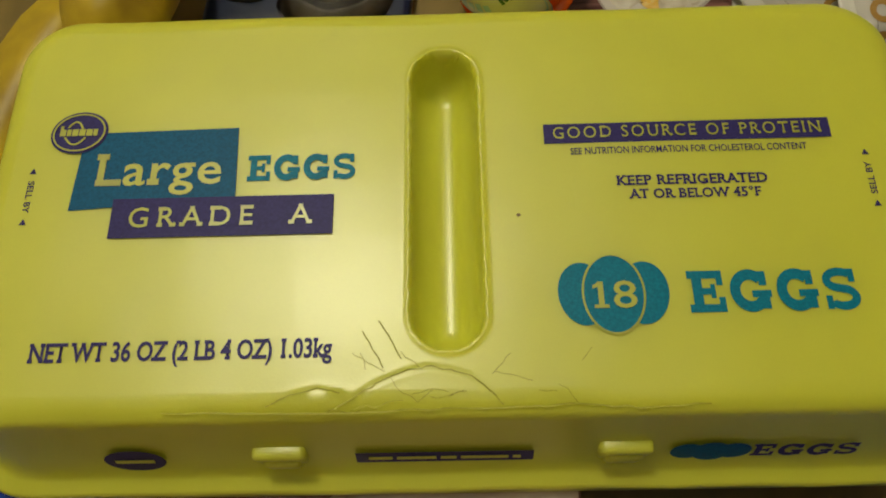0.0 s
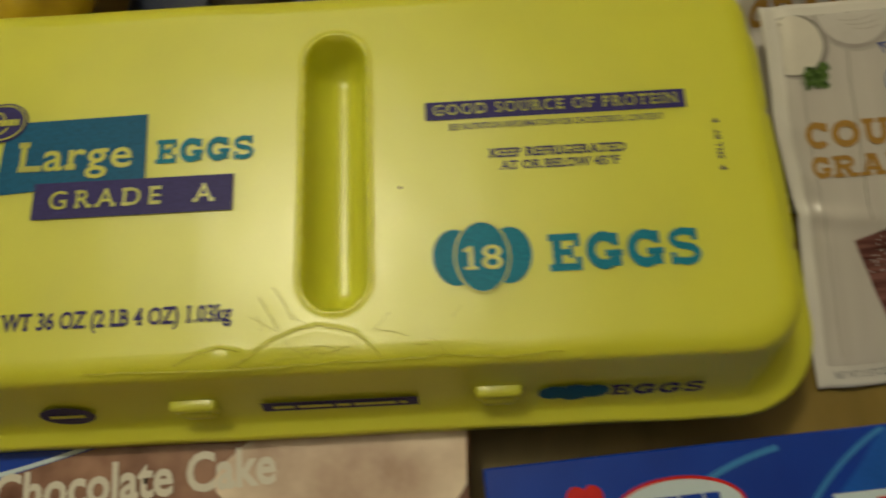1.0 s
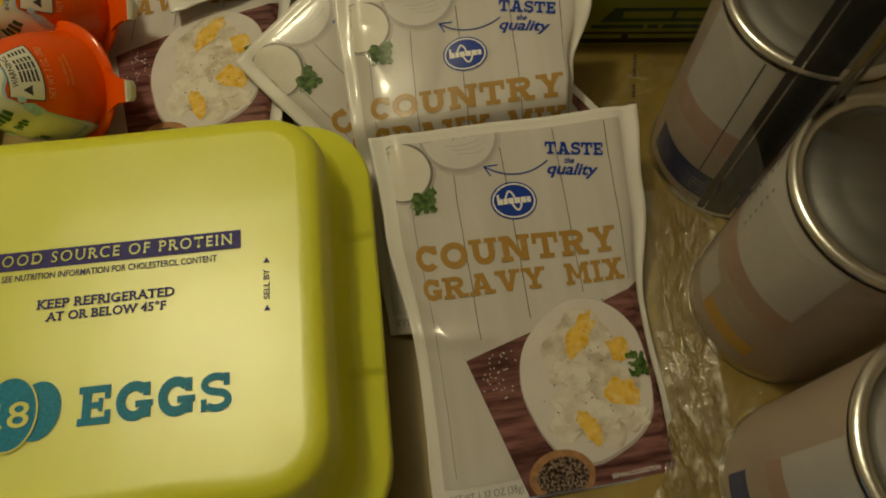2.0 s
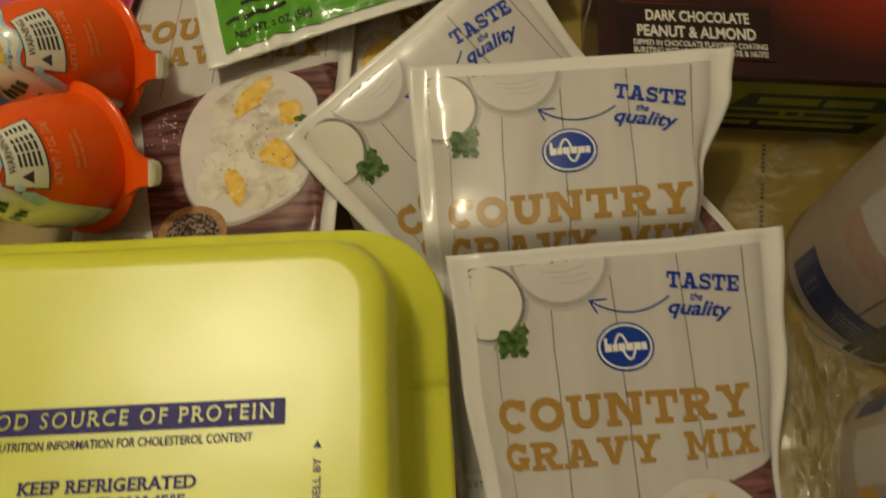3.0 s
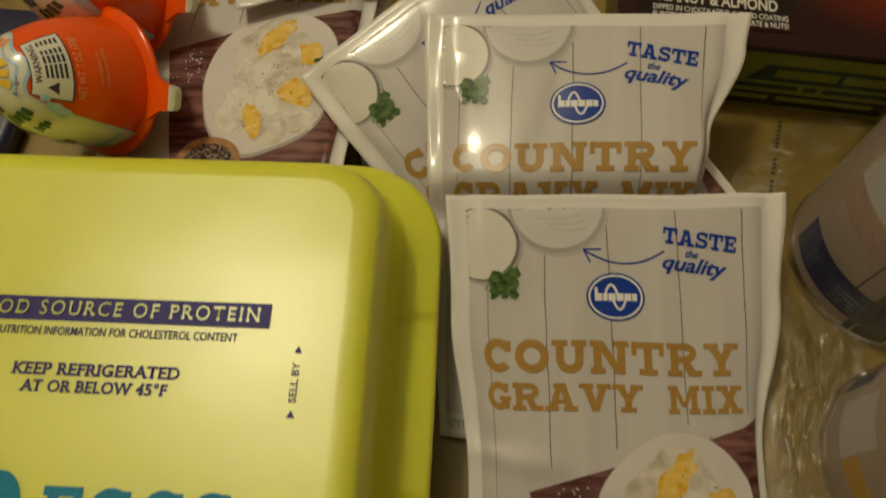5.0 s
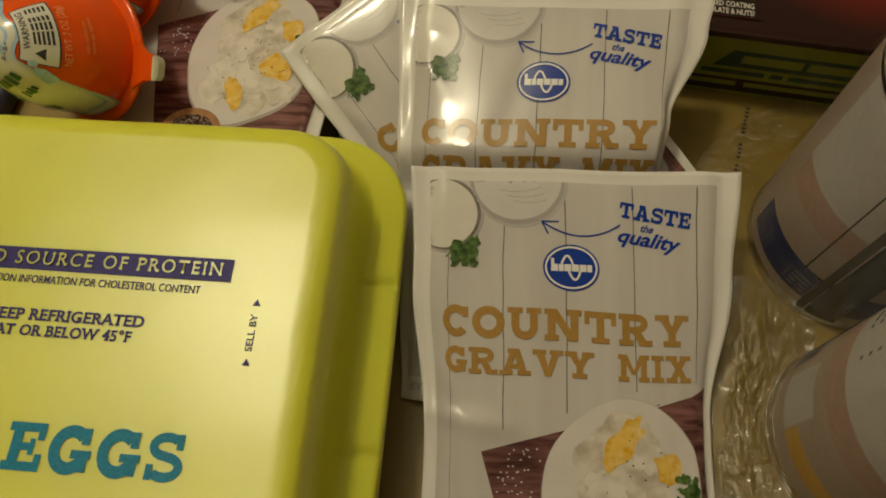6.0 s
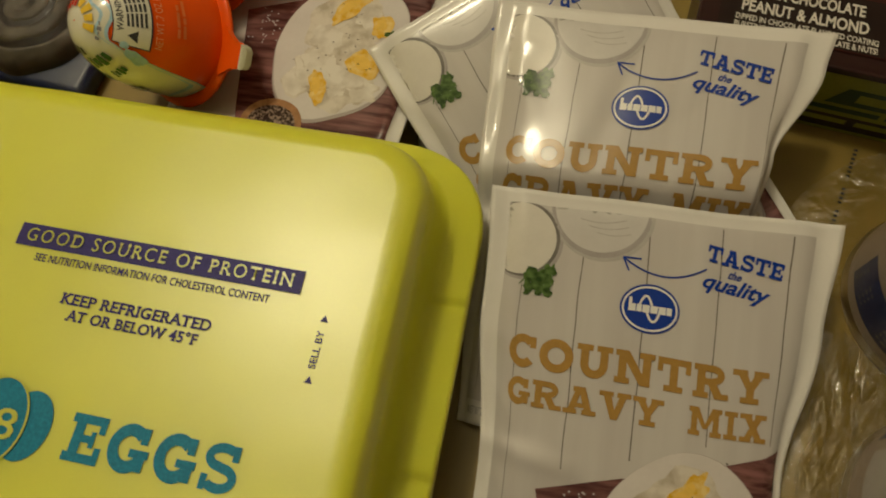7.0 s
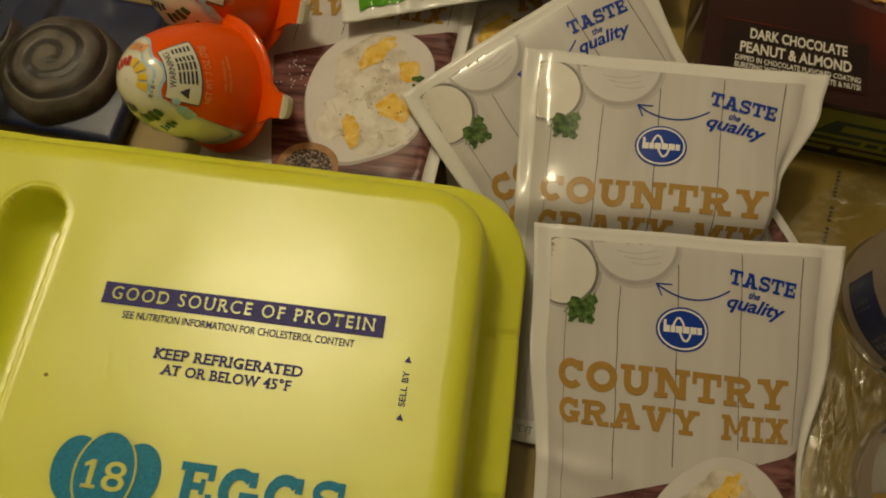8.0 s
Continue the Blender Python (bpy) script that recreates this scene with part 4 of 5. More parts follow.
    put("salt", join(*[blob(-0.0225 + r.gauss(0, 0.0045), -0.1110 + r.gauss(0, 0.006), 0.0004, 0.0003, 0, 0, 0, 1, 6) for k in range(40)]), 5, CUP, panel)
    put("lettering", letters("NET WT 1.37 OZ (38g)", -0.0525, -0.1612, 0.0330, 0.0040, 0.0), 2, GREY_INK, t, "grey weight line")
    return t


def drop_front(x, v):
    k = math.sin(math.pi * min(1, v / PH))
    fold = math.exp(-((v - 0.098 - 0.1 * x) / 0.0042) ** 2) * smoothstep(-0.012, -0.035, x)
    return -0.0030 * k - 0.0018 * smoothstep(0.0, 0.05, x) * k + 0.0018 * fold - 0.0008 * smoothstep(0.098, 0.112, v) * smoothstep(0.01, -0.03, x) * smoothstep(0.16, 0.14, v)


def drop_middle(x, v):
    return -0.0020 * math.sin(math.pi * min(1, v / 0.09)) * (v < 0.09) - 0.0125 * smoothstep(0.0640, 0.0810, v) - 0.0045 * smoothstep(-0.02, 0.05, x) * smoothstep(0.056, 0.074, v)


def drop_turned(x, v):
    return -0.0015 * math.sin(math.pi * min(1, v / PH))


FRONT = on_plane((0.1730, 0.2145, 0.0460), (0.2965, 0.2320, 0.0400), (0.2515, 0.0650, 0.0015))
MIDDLE = on_plane((0.1570, 0.2925, 0.0500), (0.2810, 0.2985, 0.0580), (0.2210, 0.2360, 0.0412))
TURNED = on_plane((0.1070, 0.2690, 0.0350), (0.1960, 0.3460, 0.0620), (0.2720, 0.2065, 0.0080))
BACK = on_plane((0.0142, 0.4050, 0.0080), (0.1327, 0.4050, 0.0255), (0.0734, 0.2400, 0.0165))
UNDER = on_plane((0.0690, 0.4270, 0.0210), (0.1880, 0.4230, 0.0230), (0.1230, 0.2630, 0.0080))
gravy_packet(UNDER, "white packet of country gravy mix under other packets", 5, 0.003, depth=0.9)
BELOW = on_plane((0.0830, 0.3850, 0.0100), (0.2030, 0.4204, 0.0300), (0.1886, 0.2493, 0.0125))
gravy_packet(BELOW, "crumpled white gravy packet almost hidden under the pile", 6, 0.003, depth=0.9, crinkle=2.2,
             sides=(((0, 0.0600), (0.164, 0.0560)), ((0, 0.0560), (0.075, 0.0550), (0.110, 0.0590), (0.164, 0.0560))))
gravy_packet(BACK @ Matrix.Diagonal((1.04, 1.09, 1, 1)), "white packet of country gravy mix lying flat behind the egg carton", 4, 0.0035, depth=0.9, sag=0.0040,
             sides=(((0, 0.058), (0.164, 0.056)), ((0, 0.0560), (0.06, 0.0541), (0.164, 0.0541))))
gravy_packet(TURNED, "turned white packet of country gravy mix in the pile", 3, 0.0035, drop_turned,
             sides=(((0, 0.0610), (0.164, 0.0560)), ((0, 0.0610), (0.052, 0.0535), (0.164, 0.0520))))
gravy_packet(MIDDLE, "white packet of country gravy mix propped on the pile", 2, 0.0036, drop_middle, tilt=0.0287,
             sides=(((0, 0.0625), (0.075, 0.0582), (0.120, 0.0540), (0.164, 0.0500)), ((0, 0.0628), (0.014, 0.0612), (0.050, 0.0472), (0.070, 0.0452), (0.164, 0.0470))))
gravy_packet(FRONT, "crinkled white packet of country gravy mix beside the egg carton", 1, 0.0045, drop_front, tilt=-0.031,
             sides=(((0, 0.0617), (0.043, 0.0599), (0.103, 0.0549), (0.164, 0.0573)), ((0, 0.0633), (0.040, 0.0598), (0.091, 0.0507), (0.164, 0.0519))))


# ---- turkey stick packets ----
def turkey_packet(m, label, seed, w=0.151, h=0.150, margin=0.0075):
    t = thing("turkey_packet", m, label, "meat packet", "turkey packets")
    smooth = pouch_surface(w, h, 0.0035, seed, crinkle=2.2)

    def flat(x, y, lift):
        """The pouch's face with the puckers along its side and bottom seals."""
        p = smooth(x, y, lift)
        near = math.exp(-((x + w / 2 - 0.022) / 0.018) ** 2) + 0.8 * math.exp(-((y + h - 0.010) / 0.012) ** 2) * smoothstep(0.03, -0.04, x)
        return (p[0], p[1], p[2] + 0.0016 * near * noise.noise((x * 150, y * 110, seed)) + 0.0008 * near * noise.noise((x * 60, y * 280, seed + 3)))

    pouch_body(flat, w, h, FOIL, t)
    surf = lambda x, y, lift: flat(x - w / 2, y - h, lift)      # from the lower left corner
    put = lambda name, o, level, material, parent=t, lab="": decal(name, refine(o, 0.0024), surf, 0.00016 * level + 0.0005, material, parent, lab)
    put("printed_panel", rect(0.0085, 0.0055, w - margin, 0.146, 40, 44), 1, GREEN, t, "bright green glossy print")
    put("lettering", letters("NET WT. 2 OZ. (56g)", 0.0150, 0.0085, 0.0345, 0.0056, 0.034), 2, GLOSS_INK, t, "black weight line")
    put("lettering", letters("TURKEY", 0.0115, 0.0480, 0.0310, 0.0128, 0.016), 2, GLOSS_CREAM, t, "pale word TURKEY")
    put("lettering", letters("GRAMS PROTEIN \u2022 90 CALORIES", 0.0115, 0.0400, 0.0580, 0.0047, 0.016), 2, GLOSS_CREAM, t)
    put("small_writing", bars(0.0118, 0.0665, 0.034, 0.0026, (6, 7, 7)), 2, GLOSS_INK)
    put("small_writing", bars(0.0118, 0.0730, 0.010, 0.0024, (3, 2)), 2, GLOSS_INK)
    put("small_writing", bars(0.0118, 0.0190, 0.028, 0.0022, (4, 12)), 2, GLOSS_INK)
    put("small_writing", bars(0.0205, 0.0255, 0.030, 0.0020, (6, 3, 5, 6)), 2, GLOSS_INK)
    seal = put("round_seal", blob(0.1135, 0.0165, 0.0053, 0.0053), 2, GLOSS_CREAM, t, "white inspection seal")
    put("seal_ring", ring(0.1135, 0.0165, 0.0048, 0.0048, 0.0007), 3, GLOSS_INK, seal)
    put("seal_mark", join(rect(0.1105, 0.0160, 0.1165, 0.0172), rect(0.1112, 0.0182, 0.1158, 0.0192), rect(0.1115, 0.0138, 0.1155, 0.0148)), 3, GLOSS_INK, seal)
    mark = put("round_mark", ring(0.1312, 0.0243, 0.0055, 0.0055, 0.0006), 2, GLOSS_CREAM, t)
    put("lettering", letters("GF", 0.1283, 0.0227, 0.0058, 0.0034, 0.0), 2, GLOSS_CREAM, mark)
    put("small_writing", rect(0.1208, 0.0355, 0.1315, 0.0368), 2, GLOSS_CREAM)
    put("small_writing", bars(0.128, 0.047, 0.009, 0.0014, (4, 3)), 2, TOY_GREEN)
    put("small_writing", rect(0.131, 0.030, 0.1322, 0.0345), 2, TOY_GREEN)
    meat = put("meat", blob(0.090, 0.0790, 0.0390, 0.0185, 0.25, seed, 4, 8, 60, 3.0), 3, SAUSAGE, t, "photo print of browned turkey sausage")
    put("browned_spots", join(*[blob(0.090 + 0.03 * math.cos(k * 2.4) * (k / 22) ** 0.5, 0.078 + 0.013 * math.sin(k * 2.4) * (k / 22) ** 0.5, 0.0025, 0.0012, 0.7, k, 20 * k, 2, 12) for k in range(22)]), 4, CHOC_LIGHT, meat)
    return t


def corner_pose(o, ax, ay, w=0.151, h=0.150):
    """A pouch's pose from its lower left corner and directions along its lower and left edges."""
    x = Vector(ax).normalized()
    z = x.cross(Vector(ay)).normalized()
    y = z.cross(x)
    top_mid = Vector(o) + x * w / 2 + y * h
    return Matrix.Translation(top_mid) @ Matrix((x, y, z)).transposed().to_4x4()


turkey_packet(corner_pose((0.0810, 0.3180, 0.0220), (0.950, 0.312, 0.075), (-0.312, 0.950, 0.03)), "green and white turkey packet under another one", 12, margin=0.024)
turkey_packet(corner_pose((0.0700, 0.3042, 0.0305), (0.946, 0.325, 0.085), (-0.325, 0.946, 0.03)), "shiny green and white turkey packet on the gravy packets", 11)


# ---- snack bar box ----
def bar_box():
    t = thing("snack_bar_box", pose(0.2335, 0.3005, 0, 0, 0, -2.0), "dark brown box of chocolate nut bars, olive band on its side", "food box")
    w, d, h = 0.170, 0.175, 0.040
    part("carton", box(0, 0, 0, w, d, h, 0.0008), BROWN, t)
    top = lambda x, y, lift: (x, y, h + lift)
    front = lambda x, z, lift: (x, -lift, z)
    put = lambda name, o, level, material, parent=t, lab="", s=top: decal(name, o, s, 0.0001 * level + 0.0001, material, parent, lab)
    put("red_area", rect(0.040, 0.002, w - 0.002, 0.075, 20, 14), 1, GLOW)
    put("orange_area", polygon([(0.060, 0.173), (0.074, 0.100), (0.110, 0.082), (0.163, 0.075), (0.163, 0.173)]), 1, ORANGE_PRINT)
    panel = put("name_panel", rect(0.0080, 0.0080, 0.0722, 0.0350), 6, BLACK_BROWN, t, "dark name panel")
    put("panel_edge", join(rect(0.008, 0.0348, 0.0722, 0.0353), rect(0.008, 0.0077, 0.0722, 0.0081), rect(0.0720, 0.0077, 0.0724, 0.0353)), 7, RED_BROWN, panel)
    put("lettering", letters("DARK CHOCOLATE", 0.0200, 0.0258, 0.0428, 0.0058, 0.026), 8, CREAM, panel, "white words DARK CHOCOLATE")
    put("lettering", letters("PEANUT & ALMOND", 0.0162, 0.0176, 0.0487, 0.0060, 0.026), 8, CREAM, panel, "white words PEANUT & ALMOND")
    put("lettering", letters("DIPPED IN CHOCOLATE FLAVORED COATING", 0.0145, 0.0130, 0.0545, 0.0029, 0.022), 8, CREAM, panel)
    put("lettering", letters("BURSTING WITH DARK CHOCOLATE & NUTS!", 0.0145, 0.0092, 0.0545, 0.0029, 0.022), 8, CREAM, panel)
    put("lettering", letters("ENLARGED TO", 0.0095, 0.0616, 0.0150, 0.0023, 0.022), 2, CREAM)
    put("lettering", letters("SHOW DETAIL", 0.0095, 0.0586, 0.0150, 0.0023, 0.022), 2, CREAM)
    # the pictured bar runs down to the right
    edge = [(0.002, 0.0800), (0.015, 0.0775), (0.025, 0.0755), (0.037, 0.0720), (0.047, 0.0670), (0.055, 0.0625), (0.065, 0.0580), (0.076, 0.0550), (0.103, 0.0530), (0.135, 0.056), (0.163, 0.063)]
    bar = put("pictured_bar", polygon([(0.002, 0.150)] + edge + [(0.163, 0.072), (0.110, 0.076), (0.085, 0.090), (0.062, 0.116), (0.050, 0.150)]), 2, CHOC_LIGHT, t, "photo print of a nut bar")
    r = random.Random(7)
    low = lambda x: next(p[1] + (q[1] - p[1]) * (x - p[0]) / (q[0] - p[0]) for p, q in zip(edge, edge[1:]) if x <= q[0]) + 0.0065
    high = lambda x: 0.148 - 0.074 * smoothstep(0.045, 0.105, x)
    kinds = (("oat_topping", OAT, 0.0050, 0.0022, 420), ("nut_topping", NUT, 0.0074, 0.0040, 70), ("chunk_topping", CHOC, 0.0078, 0.0052, 20), ("oat_topping", OAT, 0.0042, 0.0013, 100),
             ("almond_topping", NUT, 0.0082, 0.0044, 26), ("nut_topping", NUT, 0.0060, 0.0030, 22), ("chunk_topping", CHOC, 0.0080, 0.0052, 26), ("almond_topping", NUT, 0.0070, 0.0034, 14), ("oat_topping", OAT, 0.0040, 0.0012, 40))
    for level, (name, material, a, b, count) in enumerate(kinds):
        out, under = [], []
        for k in range(count):
            x = r.uniform(0.004, 0.160)
            y = low(x) + (high(x) - low(x)) * r.random()
            f, g, turn = r.uniform(0.65, 1.2), r.uniform(0.7, 1.2), r.gauss(155, 45)
            out.append(blob(x, y, a * f, b * g, 0.5, k + level * 50, turn, 2, 16, 1.8))
            under.append(blob(x + 0.0002, y - 0.0006, a * f + 0.0002, b * g + 0.0002, 0.5, k + level * 50, turn, 2, 16, 1.8))
        put("dark_gap", clip_box(join(*under), 0.002, 0.04, 0.163, 0.173), 3 + 2 * level, TOAST, bar)
        put(name, clip_box(join(*out), 0.002, 0.04, 0.163, 0.173), 4 + 2 * level, material, bar)
    put("whole_hazelnut", blob(0.0150, 0.098, 0.0060, 0.0052, 0.1, 4), 23, CREAM, bar)
    # front side
    put("olive_band", rect(0.0015, 0.0010, w - 0.0015, 0.0370), 1, OLIVE, t, "olive green band", front)
    put("brand_panel", rect(0.062, 0.0195, 0.128, 0.0300, skew=0.006), 2, DARK_GREEN, t, "dark green slanted panel", front)
    put("brand_mark", bars(0.070, 0.0225, 0.048, 0.0050, (5, 4)), 3, OLIVE, t, "", front)
    put("script_mark", bars(0.055, 0.0145, 0.065, 0.0030, (5, 1, 5)), 2, DARK_GREEN, t, "", front)
    put("flavour_panel", rect(0.047, 0.0030, 0.125, 0.0120, skew=0.005), 2, BLACK_BROWN, t, "", front)
    put("flavour_mark", bars(0.052, 0.0070, 0.065, 0.0030, (4, 8)), 3, OLIVE, t, "", front)
    side = lambda y, z, lift: (-lift, y, z)
    for k in range(14):
        put("side_mark", rect(0.012 + 0.011 * k, 0.006, 0.018 + 0.011 * k, 0.030), 1, CARD_EDGE if k % 3 == 0 else BLACK_BROWN, t, "", side)


bar_box()


# ---- surprise eggs ----
def toy_egg(center, label, seed, blue_end=False):
    """An egg of two shells with a rim and a pull tab; its coloured shell looks up and away."""
    nrm = Vector((-0.37, -0.55, 0.75)).normalized()
    a = Vector((0, 1, 0)).cross(nrm).normalized()
    b = nrm.cross(a)
    m = Matrix((a, b, nrm)).transposed().to_4x4()
    m.translation = Vector(center)
    t = thing("toy_egg", m, label, "toy egg", "orange toy eggs")
    RA, RB, RN = 0.0262, 0.0262, 0.0490

    def surf(x, y, lift):
        """x: angle round, y: angle from the tip, both in degrees."""
        th, ph = radians(y), radians(x)
        e = math.sin(th) ** 0.92
        return ((RA + lift) * e * math.cos(ph), (RB + lift) * e * math.sin(ph), (RN + lift) * math.cos(th))

    vs, fs, n = [surf(0, 0, 0)], [], 64
    for j in range(1, 25):
        vs += [surf(360 * i / n, 90 * j / 24, 0) for i in range(n)]
    fs += [(0, 1 + i, 1 + (i + 1) % n) for i in range(n)]
    for j in range(23):
        for i in range(n):
            p, q = 1 + j * n, 1 + (j + 1) * n
            fs.append((p + i, q + i, q + (i + 1) % n, p + (i + 1) % n))
    shape("shell", vs, fs, ORANGE, t, "glossy orange plastic shell", True)
    vs, fs = [], []
    for j in range(0, 13):
        th = radians(90 * j / 12)
        vs += [(RA * 0.97 * math.cos(th) ** 0.7 * math.cos(2 * math.pi * i / n), RB * 0.97 * math.cos(th) ** 0.7 * math.sin(2 * math.pi * i / n), -0.0125 * math.sin(th)) if j < 12 else (0, 0, -0.0125) for i in range(n)]
    for j in range(12):
        fs += [(j * n + i, j * n + (i + 1) % n, (j + 1) * n + (i + 1) % n, (j + 1) * n + i) for i in range(n)]
    shape("back_shell", vs, fs, ORANGE, t, "", True)
    loops = []
    for grow, z in ((-0.002, 0.0022), (0.0010, 0.0016), (0.0040, 0.0012), (0.0045, 0.0002), (0.0040, -0.0008), (-0.001, -0.0009)):
        loops.append([((RA + grow) * math.cos(2 * math.pi * i / n), (RB + grow) * math.sin(2 * math.pi * i / n), z) for i in range(n)])
    vs, fs = loft(loops)
    shape("rim", vs, fs, ORANGE, t, "", True)
    # tab: grows out of the rim, in its plane
    turn = radians(-20)
    way, up = Vector((math.cos(turn), math.sin(turn), -0.10)).normalized(), Vector((0, 0, 1))
    side = up.cross(way).normalized()
    start = Vector((RA * math.cos(turn), RB * math.sin(turn), 0.0006))
    def tab(k0, k1, w0, w1, th):
        loops = []
        for k in range(9):
            q = k / 8
            c = start + way * (k0 + (k1 - k0) * q)
            w = w0 + (w1 - w0) * min(1.0, q * 1.6)
            c = c + up * 0.0016 * math.sin(math.pi * q)
            if q > 0.7:
                w *= math.sqrt(max(0.1, 1 - ((q - 0.7) / 0.36) ** 2))
            loops.append([c + side * w * s + up * th * u for s, u in ((-1, -1), (1, -1), (1, 1), (-1, 1))])
        vs, fs = loft(loops)
        return vs, fs + [(3, 2, 1, 0), (32, 33, 34, 35)]
    vs, fs = tab(0.0, 0.0124, 0.0108, 0.0056, 0.0013)
    pull = shape("pull_tab", vs, fs, ORANGE, t)
    vs, fs = tab(0.0108, 0.0140, 0.0051, 0.0048, 0.0016)
    shape("tab_end", vs, fs, TOY_WHITE, pull, "white tip")
    put = lambda name, o, level, material, lab="": decal(name, o, surf, 0.00012 * level + 0.0001, material, t, lab)
    # cream end round the tip, reaching lower on one side
    def edge(ph):
        p = (ph + 180) % 360 - 180
        rise = smoothstep(-34, -62, p) * smoothstep(-180, -140, p)
        return 27 + 58 * rise + 14 * smoothstep(50, 110, p) * (1 - smoothstep(150, 180, p) * 0.6) + 2.0 * math.sin(radians(6 * ph + 40))
    def cap(f, g):
        vs, fs = [], []
        for i in range(73):
            for j in range(15):
                ph = 5.0 * i
                vs.append((ph, f(ph) + (g(ph) - f(ph)) * j / 14))
        for i in range(72):
            fs += [(i * 15 + j, i * 15 + j + 1, (i + 1) * 15 + j + 1, (i + 1) * 15 + j) for j in range(14)]
        return vs, fs
    put("cream_print", cap(lambda p: 0.5, edge), 1, TOY_WHITE, "cream printed end")
    put("blue_swirl", cap(lambda p: edge(p) - 7, lambda p: edge(p) + 2.5), 2, TOY_BLUE, "pale blue wavy border")
    put("cream_line", cap(lambda p: edge(p) - 4.5, lambda p: edge(p) + 0.2), 3, TOY_WHITE)
    if blue_end:
        put("blue_end", cap(lambda p: 0.5, lambda p: 11 + 3 * math.sin(radians(3 * p))), 4, DEEP_BLUE, "deep blue end")
    for ph, th, wph, wth, material in ((20, 14, 110, 9, TOY_YELLOW), (110, 14, 70, 8, RED), (-78, 32, 46, 9, TOY_GREEN), (-74, 44, 24, 6, TOY_GREEN), (80, 27, 40, 8, PALE_ORANGE), (-115, 22, 50, 8, INK), (-24, 22, 40, 3, GREY_INK), (-120, 48, 40, 9, TOY_BLUE), (-95, 62, 26, 8, LEAF)):
        for i in range(4):
            cut = rect(ph - wph / 2 + wph * i / 4, th - wth / 2 + (i % 2), ph - wph / 2 + wph * (i + 0.72) / 4, th + wth / 2 - (i % 2), 4, 3)
            put("printed_mark", cut, 5, material)
    put("splash", blob(-45, 46, 9, 5.0, 0.4, seed, -40, 3, 24), 4, TOY_BLUE, "pale blue splash")
    put("splash", blob(-34, 38, 5, 2.6, 0.2, seed, 0, 2, 16), 4, TOY_BLUE)
    put("label_edge", rect(-33.5, 30.2, 41.5, 51.8, 18, 6), 3.6, INK)
    put("warning_label", rect(-32, 31, 40, 51, 18, 6), 4, TOY_WHITE, "white warning label")
    on_label = lambda o, pc=4, tc=41, ps=68, ts=18: ([(pc + (p[0] - 0.5) * ps, tc - (p[1] - 0.5) * ts, *p[2:]) for p in o[0]], o[1])
    put("warning_writing", on_label(letters("WARNING", 0.2, 0.74, 0.75, 0.22, 0.01)), 5, INK, "word WARNING")
    put("small_writing", on_label(join(*[bars(0.30, 0.56 - 0.13 * k, 0.66, 0.075, (5, 3, 6)) for k in range(5)])), 5, INK)
    put("warning_triangle", on_label(polygon([(0.04, 0.30), (0.24, 0.30), (0.14, 0.62)])), 5, INK)
    put("weight_writing", on_label(letters("NET WT .7 OZ (20g)", 0, 0, 1, 1), 2, 56, 62, 5), 2, PALE_ORANGE, "pale weight line")
    put("faint_writing", on_label(join(bars(0, 0.6, 0.8, 0.3, (3, 5, 2)), bars(0, 0, 0.9, 0.3, (4, 2, 5))), 4, 66, 38, 5), 2, FAINT)


toy_egg((0.0258, 0.2592, 0.0318), "orange and cream toy egg with pull tab on a gravy packet", 1)
toy_egg((0.0188, 0.3100, 0.0298), "orange toy egg with a blue end, lying beside a pink bag", 2, True)


# ---- pink bag ----
def pink_bag():
    t = thing("candy_bag", pose(-0.043, 0.4450, 0.016, 0, 0, -6), "pink bag of sweets with magenta side fold, lying flat", "candy bag")
    w, h = 0.150, 0.112
    surf = pouch_surface(w, h, 0.026, 21, pinch=0.0, crinkle=1.8)
    pouch_body(surf, w, h, PINK, t, "bag", depth=0.55)
    put = lambda name, o, level, material, lab="": decal(name, refine(o, 0.004), surf, 0.00018 * level + 0.0004, material, t, lab)
    put("side_fold", rect(0.055, -0.110, 0.0735, -0.002, 8, 30), 1, MAGENTA, "darker magenta side fold")
    put("white_line", stroke(arc((-0.06, -0.088), (0.038, -0.086), 0.02, 20) + arc((0.038, -0.086), (0.049, -0.050), -0.2, 10)[1:], 0.0016), 2, PALE_PINK, "pale curved line")
    put("energy_label", rect(0.0270, -0.0800, 0.0400, -0.0660, 4, 4), 2, TOY_WHITE, "small white label with number 100")
    put("label_frame", join(rect(0.0266, -0.0663, 0.0404, -0.0657), rect(0.0266, -0.0803, 0.0404, -0.0797), rect(0.0266, -0.0803, 0.0272, -0.0657), rect(0.0398, -0.0803, 0.0404, -0.0657)), 3, INK)
    put("lettering", letters("100", 0.0295, -0.0725, 0.0080, 0.0050, 0.01), 3, INK, "number 100")
    put("small_writing", bars(0.029, -0.0775, 0.009, 0.0020, (3, 4)), 3, INK)
    r = random.Random(4)
    for k in range(12):
        x, y = -0.055 + 0.017 * (k % 6) + r.uniform(-0.002, 0.002), -0.097 - 0.009 * (k // 6)
        put("printed_spot", join(blob(x, y, 0.0022, 0.0026, 0.15, k, 0, 2, 16), blob(x - 0.001, y + 0.0038, 0.0007, 0.0026, 0, 0, 12, 2, 12), blob(x + 0.001, y + 0.0038, 0.0007, 0.0026, 0, 0, -12, 2, 12)), 2, PALE_PINK if k % 3 == 0 else MAGENTA)
    for k in range(3):
        put("green_mark", blob(0.057 + 0.003 * (k % 2), -0.045 - 0.020 * k, 0.0032, 0.0050, 0.5, k + 3, 25, 3, 18), 2, DARK_GREEN)


pink_bag()


